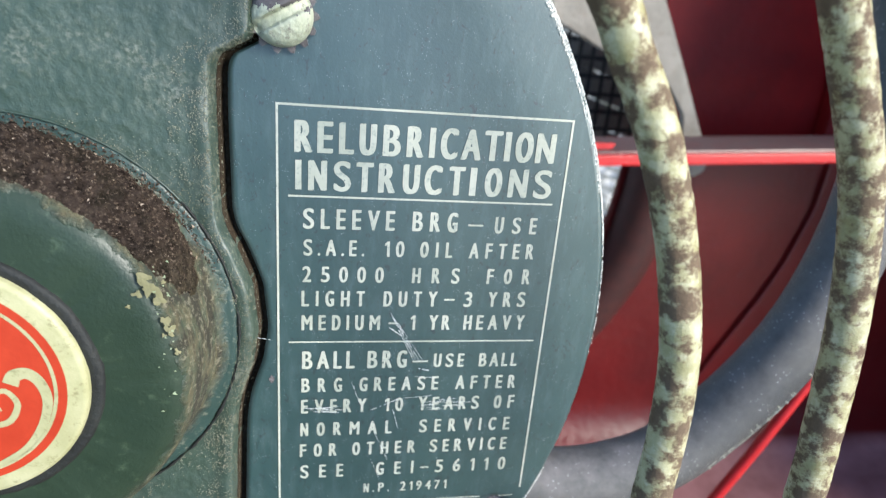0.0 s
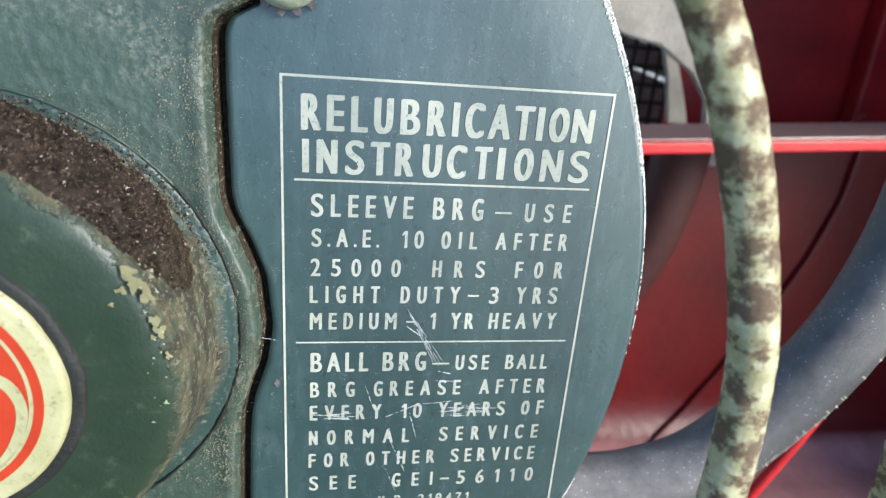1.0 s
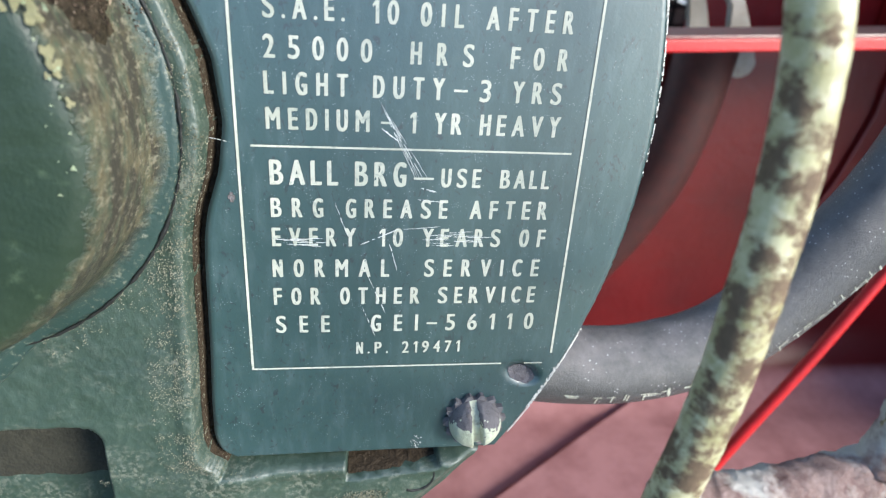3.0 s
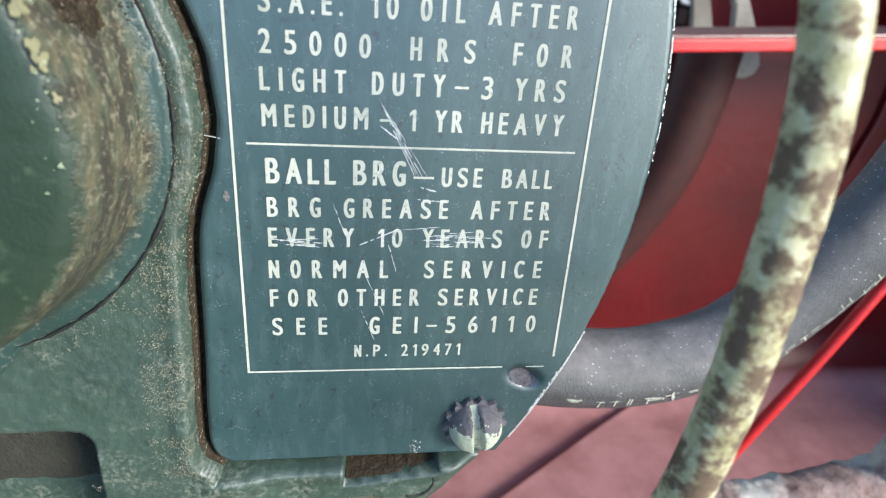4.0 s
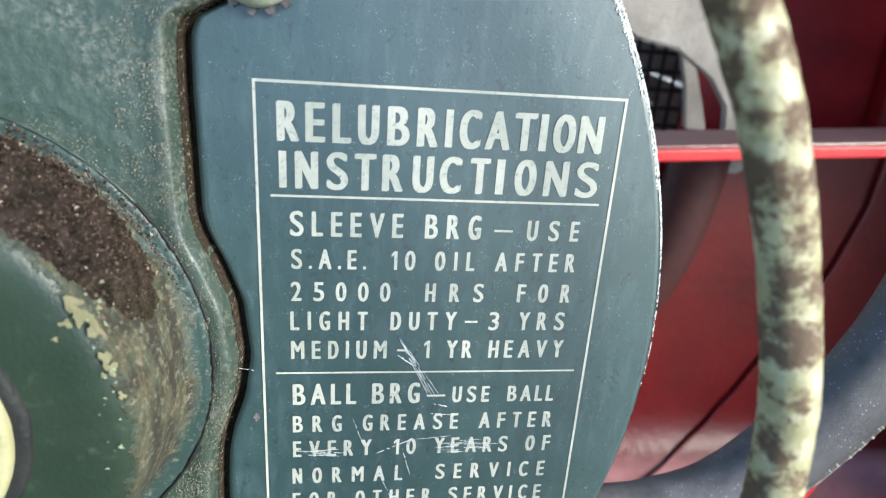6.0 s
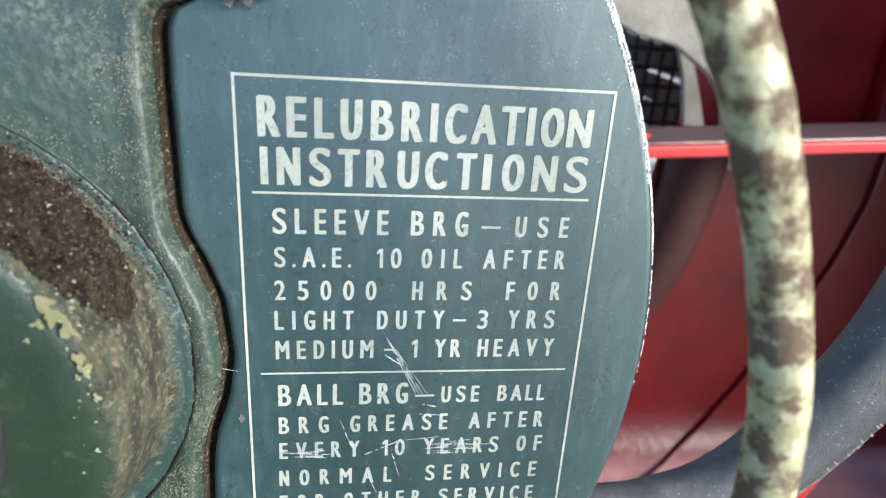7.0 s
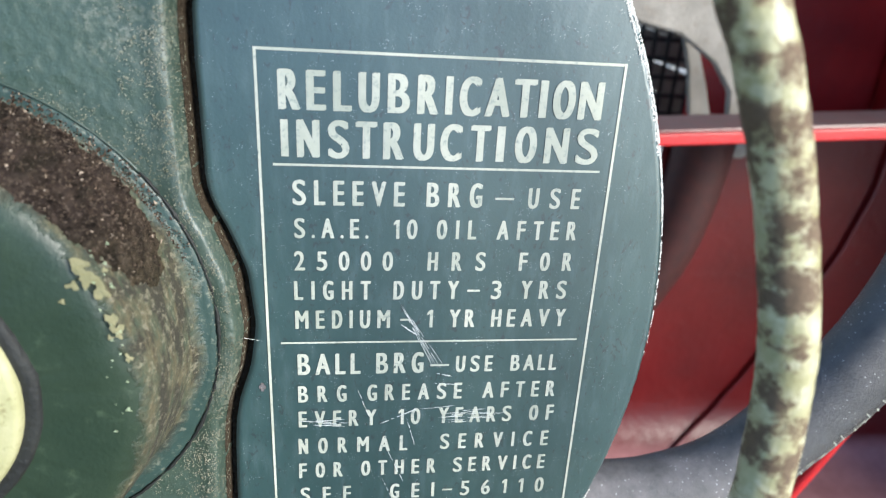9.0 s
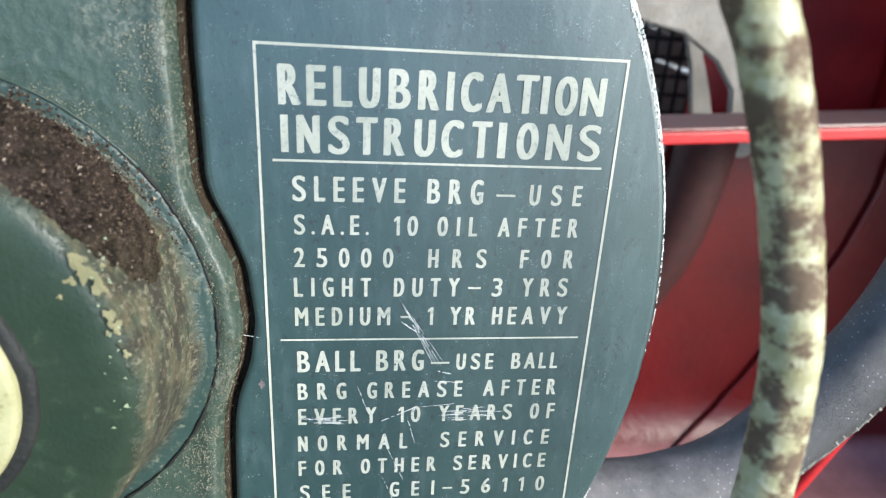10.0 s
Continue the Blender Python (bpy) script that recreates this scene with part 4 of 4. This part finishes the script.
def hose_print():
    """Worn marks along the lower front of the hose; bars, as they cannot be read."""
    bm = bmesh.new()
    rng = random.Random(8)
    for i in range(36, 112):
        if rng.random() < 0.42 or 60 < i < 74:
            continue
        p, q = hose_path[i], hose_path[i + 1]
        d = (q - p).normalized()
        down = d.cross(Vector((0, 1, 0))).normalized()
        down = down if down.z < 0 else -down
        for k in range(2):
            ang = radians(rng.uniform(14, 27))
            o = down * math.sin(ang) + Vector((0, -1, 0)) * math.cos(ang)
            side = d.cross(o)
            c = p.lerp(q, rng.random()) + o * 0.01058
            a, b = (d * 0.0012, side * 0.00018) if rng.random() < 0.5 else (d * 0.00018, side * 0.0014)
            f = bm.faces.new([bm.verts.new(c + a + b), bm.verts.new(c - a + b), bm.verts.new(c - a - b), bm.verts.new(c + a - b)])
            f.normal_update()
            if f.normal.dot(o) < 0:
                f.normal_flip()
    return bm


tagged(part("print_marks", hose_print(), INK, hose, "worn white marks", smooth=False), kind="stuff")

# ---- the red machine frame behind ----
machine = thing("machine_frame", "dusty red painted sheet steel machine frame behind the motor", "machine frame")
WALL_Y, FLOOR_Z, FIL = 0.335, 0.05, 0.06


def profile(v):
    """Down the wall, round the corner and forward over the floor; v in metres from the top at z 0.34."""
    drop = 0.345 - (FLOOR_Z + FIL)
    if v < drop:
        return WALL_Y, 0.345 - v, (-1.0, 0.0)
    v -= drop
    if v < FIL * math.pi / 2:
        a = v / FIL
        return WALL_Y - FIL + FIL * math.cos(a), FLOOR_Z + FIL - FIL * math.sin(a), (-math.cos(a), math.sin(a))
    return WALL_Y - FIL - (v - FIL * math.pi / 2), FLOOR_Z, (0.0, 1.0)


VMAX = 0.345 - (FLOOR_Z + FIL) + FIL * math.pi / 2 + 0.34


def seam_x(v):
    return float(np.interp(v, [0.0, 0.048, 0.100, 0.133, 0.173, 0.215, 0.25, 0.285, 0.33, 0.39, 0.46, VMAX], [0.395, 0.392, 0.377, 0.362, 0.340, 0.318, 0.295, 0.255, 0.185, 0.10, 0.0, -0.2]))


def sheet(x0, x1, lift):
    rows = []
    for v in np.linspace(0, VMAX, 90):
        y, z, (ny, nz_) = profile(v)
        a, b = x0(v), x1(v)
        rows.append([(a + (b - a) * t, y + ny * lift * w, z + nz_ * lift * w) for t, w in [(0, 0.0), (0.0005, 0.8), (0.004, 1.0)] + [(u, 1.0) for u in np.linspace(0.01, 1, 40)]])
    return np.array(rows)


def gap_x(v):
    return float(np.interp(v, [0, 0.018, 0.064, 0.09, 0.14, VMAX], [0.214, 0.210, 0.2035, 0.17, 0.0, -0.3]))


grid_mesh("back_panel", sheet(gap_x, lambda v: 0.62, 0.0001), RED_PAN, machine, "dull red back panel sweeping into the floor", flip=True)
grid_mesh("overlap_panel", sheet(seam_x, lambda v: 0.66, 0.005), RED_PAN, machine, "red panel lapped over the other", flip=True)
# pipe post takes the panel's shaded left side; shade is in its colour
tube("post", spline([(0.238, 0.326, 0.345), (0.235, 0.329, 0.30), (0.226, 0.333, 0.25), (0.206, 0.341, 0.20), (0.18, 0.352, 0.15), (0.17, 0.37, 0.10)], 12), 0.022, DARK, machine, "red pipe post darkened to stand for shade", 24)
# cross bar: a flat shelf with a bright lower lip
bm = box_bm(0.10, 0.62, 0.238, 0.292, -0.0035, 0.0035, 0.0012)
bmesh.ops.transform(bm, matrix=Matrix.Translation((0.15, 0, 0.3497)) @ Matrix.Rotation(radians(-3.3), 4, "Y") @ Matrix.Translation((-0.15, 0, 0)), verts=bm.verts)
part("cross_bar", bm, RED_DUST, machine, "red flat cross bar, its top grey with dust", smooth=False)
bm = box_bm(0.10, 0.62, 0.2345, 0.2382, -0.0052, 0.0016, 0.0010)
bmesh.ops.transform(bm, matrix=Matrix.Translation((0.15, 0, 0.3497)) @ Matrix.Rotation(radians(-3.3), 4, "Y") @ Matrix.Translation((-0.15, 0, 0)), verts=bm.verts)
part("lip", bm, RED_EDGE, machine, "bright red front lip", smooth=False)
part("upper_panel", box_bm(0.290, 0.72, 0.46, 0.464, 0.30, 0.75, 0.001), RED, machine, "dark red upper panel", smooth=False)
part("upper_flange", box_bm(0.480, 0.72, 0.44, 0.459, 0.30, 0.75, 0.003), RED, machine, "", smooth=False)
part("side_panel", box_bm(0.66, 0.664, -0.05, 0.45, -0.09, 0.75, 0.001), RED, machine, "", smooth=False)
# unseen board over the machine, added to dim the upper panel
part("shade_board", box_bm(0.05, 0.72, 0.16, 0.62, 0.75, 0.755, 0.001), RED, machine, "", smooth=False)
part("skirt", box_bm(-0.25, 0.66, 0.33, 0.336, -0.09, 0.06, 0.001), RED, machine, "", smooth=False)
bm = bmesh.new()
bmesh.ops.create_uvsphere(bm, u_segments=24, v_segments=12, radius=0.012)
bmesh.ops.transform(bm, matrix=Matrix.Translation((0.500, 0.440, 0.350)) @ Matrix.Diagonal((1.8, 0.35, 1.0, 1)), verts=bm.verts)
part("weld_lump", bm, RED, machine)
rod_path = spline([(0.11, 0.10, 0.085), (0.150, 0.10, 0.160), (0.170, 0.10, 0.198), (0.190, 0.10, 0.236), (0.209, 0.10, 0.276), (0.2165, 0.10, 0.293)], 14)
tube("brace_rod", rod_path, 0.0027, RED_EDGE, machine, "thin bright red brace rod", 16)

# grey bracket behind the cross bar
bracket = thing("bracket", "weathered grey steel bracket with a rounded end", "bracket")


def outline_solid(pts, y0, y1, bevel):
    bm = bmesh.new()
    f = bm.faces.new([bm.verts.new((x, y0, z)) for x, z in pts])
    r = bmesh.ops.extrude_face_region(bm, geom=[f])
    bmesh.ops.translate(bm, verts=[v for v in r["geom"] if isinstance(v, bmesh.types.BMVert)], vec=(0, y1 - y0, 0))
    bmesh.ops.recalc_face_normals(bm, faces=bm.faces)
    bmesh.ops.bevel(bm, geom=list(bm.edges), offset=bevel, segments=2, affect="EDGES")
    return bm


part("plate", outline_solid([(0.10, 0.60), (0.13, 0.43), (0.170, 0.412), (0.199, 0.4065), (0.2277, 0.389), (0.243, 0.370), (0.2465, 0.345), (0.2445, 0.332), (0.252, 0.3245), (0.2615, 0.3225), (0.270, 0.3265), (0.2725, 0.333), (0.2635, 0.354), (0.238, 0.402), (0.2125, 0.449), (0.14, 0.60)], 0.316, 0.322, 0.0012), STEEL, bracket, "grey bracket plate", smooth=False)
part("rear_plate", outline_solid([(0.18, 0.60), (0.215, 0.43), (0.2325, 0.384), (0.2400, 0.3475), (0.258, 0.3475), (0.250, 0.37), (0.225, 0.43), (0.205, 0.60)], 0.360, 0.365, 0.001), STEEL, bracket, "shaded rear plate", smooth=False)

# black wire mesh
grille = thing("mesh_grille", "black welded wire mesh grille over the opening", "grille")
for k in range(9):
    x = 0.215 + 0.015 * k
    tube("mesh_wire", [Vector((x, 0.55, 0.30)), Vector((x + 0.002, 0.55, 0.44)), Vector((x, 0.55, 0.62))], 0.0022, BLACK, grille, "", 8)
for k in range(13):
    z = 0.305 + 0.019 * k
    tube("mesh_wire", [Vector((0.205, 0.553, z)), Vector((0.26, 0.553, z + 0.001)), Vector((0.345, 0.553, z))], 0.0022, BLACK, grille, "", 8)
part("mesh_frame", box_bm(0.20, 0.36, 0.548, 0.556, 0.296, 0.303, 0.001), BLACK, grille, smooth=False)

# weathered slats leaning behind the mesh, daylight between them
screen = thing("slat_screen", "grey weathered wooden slat screen behind the mesh", "screen")
for k in range(9):
    bm = box_bm(0.12, 0.52, 0.600, 0.612, -0.014, 0.014, 0.002)
    bmesh.ops.transform(bm, matrix=Matrix.Translation((0.30, 0, 0.305 + 0.031 * k)) @ Matrix.Rotation(radians(14 + 1.5 * (k % 3)), 4, "Y") @ Matrix.Translation((-0.30, 0, 0)), verts=bm.verts)
    part("slat", bm, STEEL, screen, smooth=False)
for x in (0.13, 0.48):
    part("post", box_bm(x, x + 0.035, 0.613, 0.640, -0.02, 0.72, 0.002), STEEL, screen, smooth=False)
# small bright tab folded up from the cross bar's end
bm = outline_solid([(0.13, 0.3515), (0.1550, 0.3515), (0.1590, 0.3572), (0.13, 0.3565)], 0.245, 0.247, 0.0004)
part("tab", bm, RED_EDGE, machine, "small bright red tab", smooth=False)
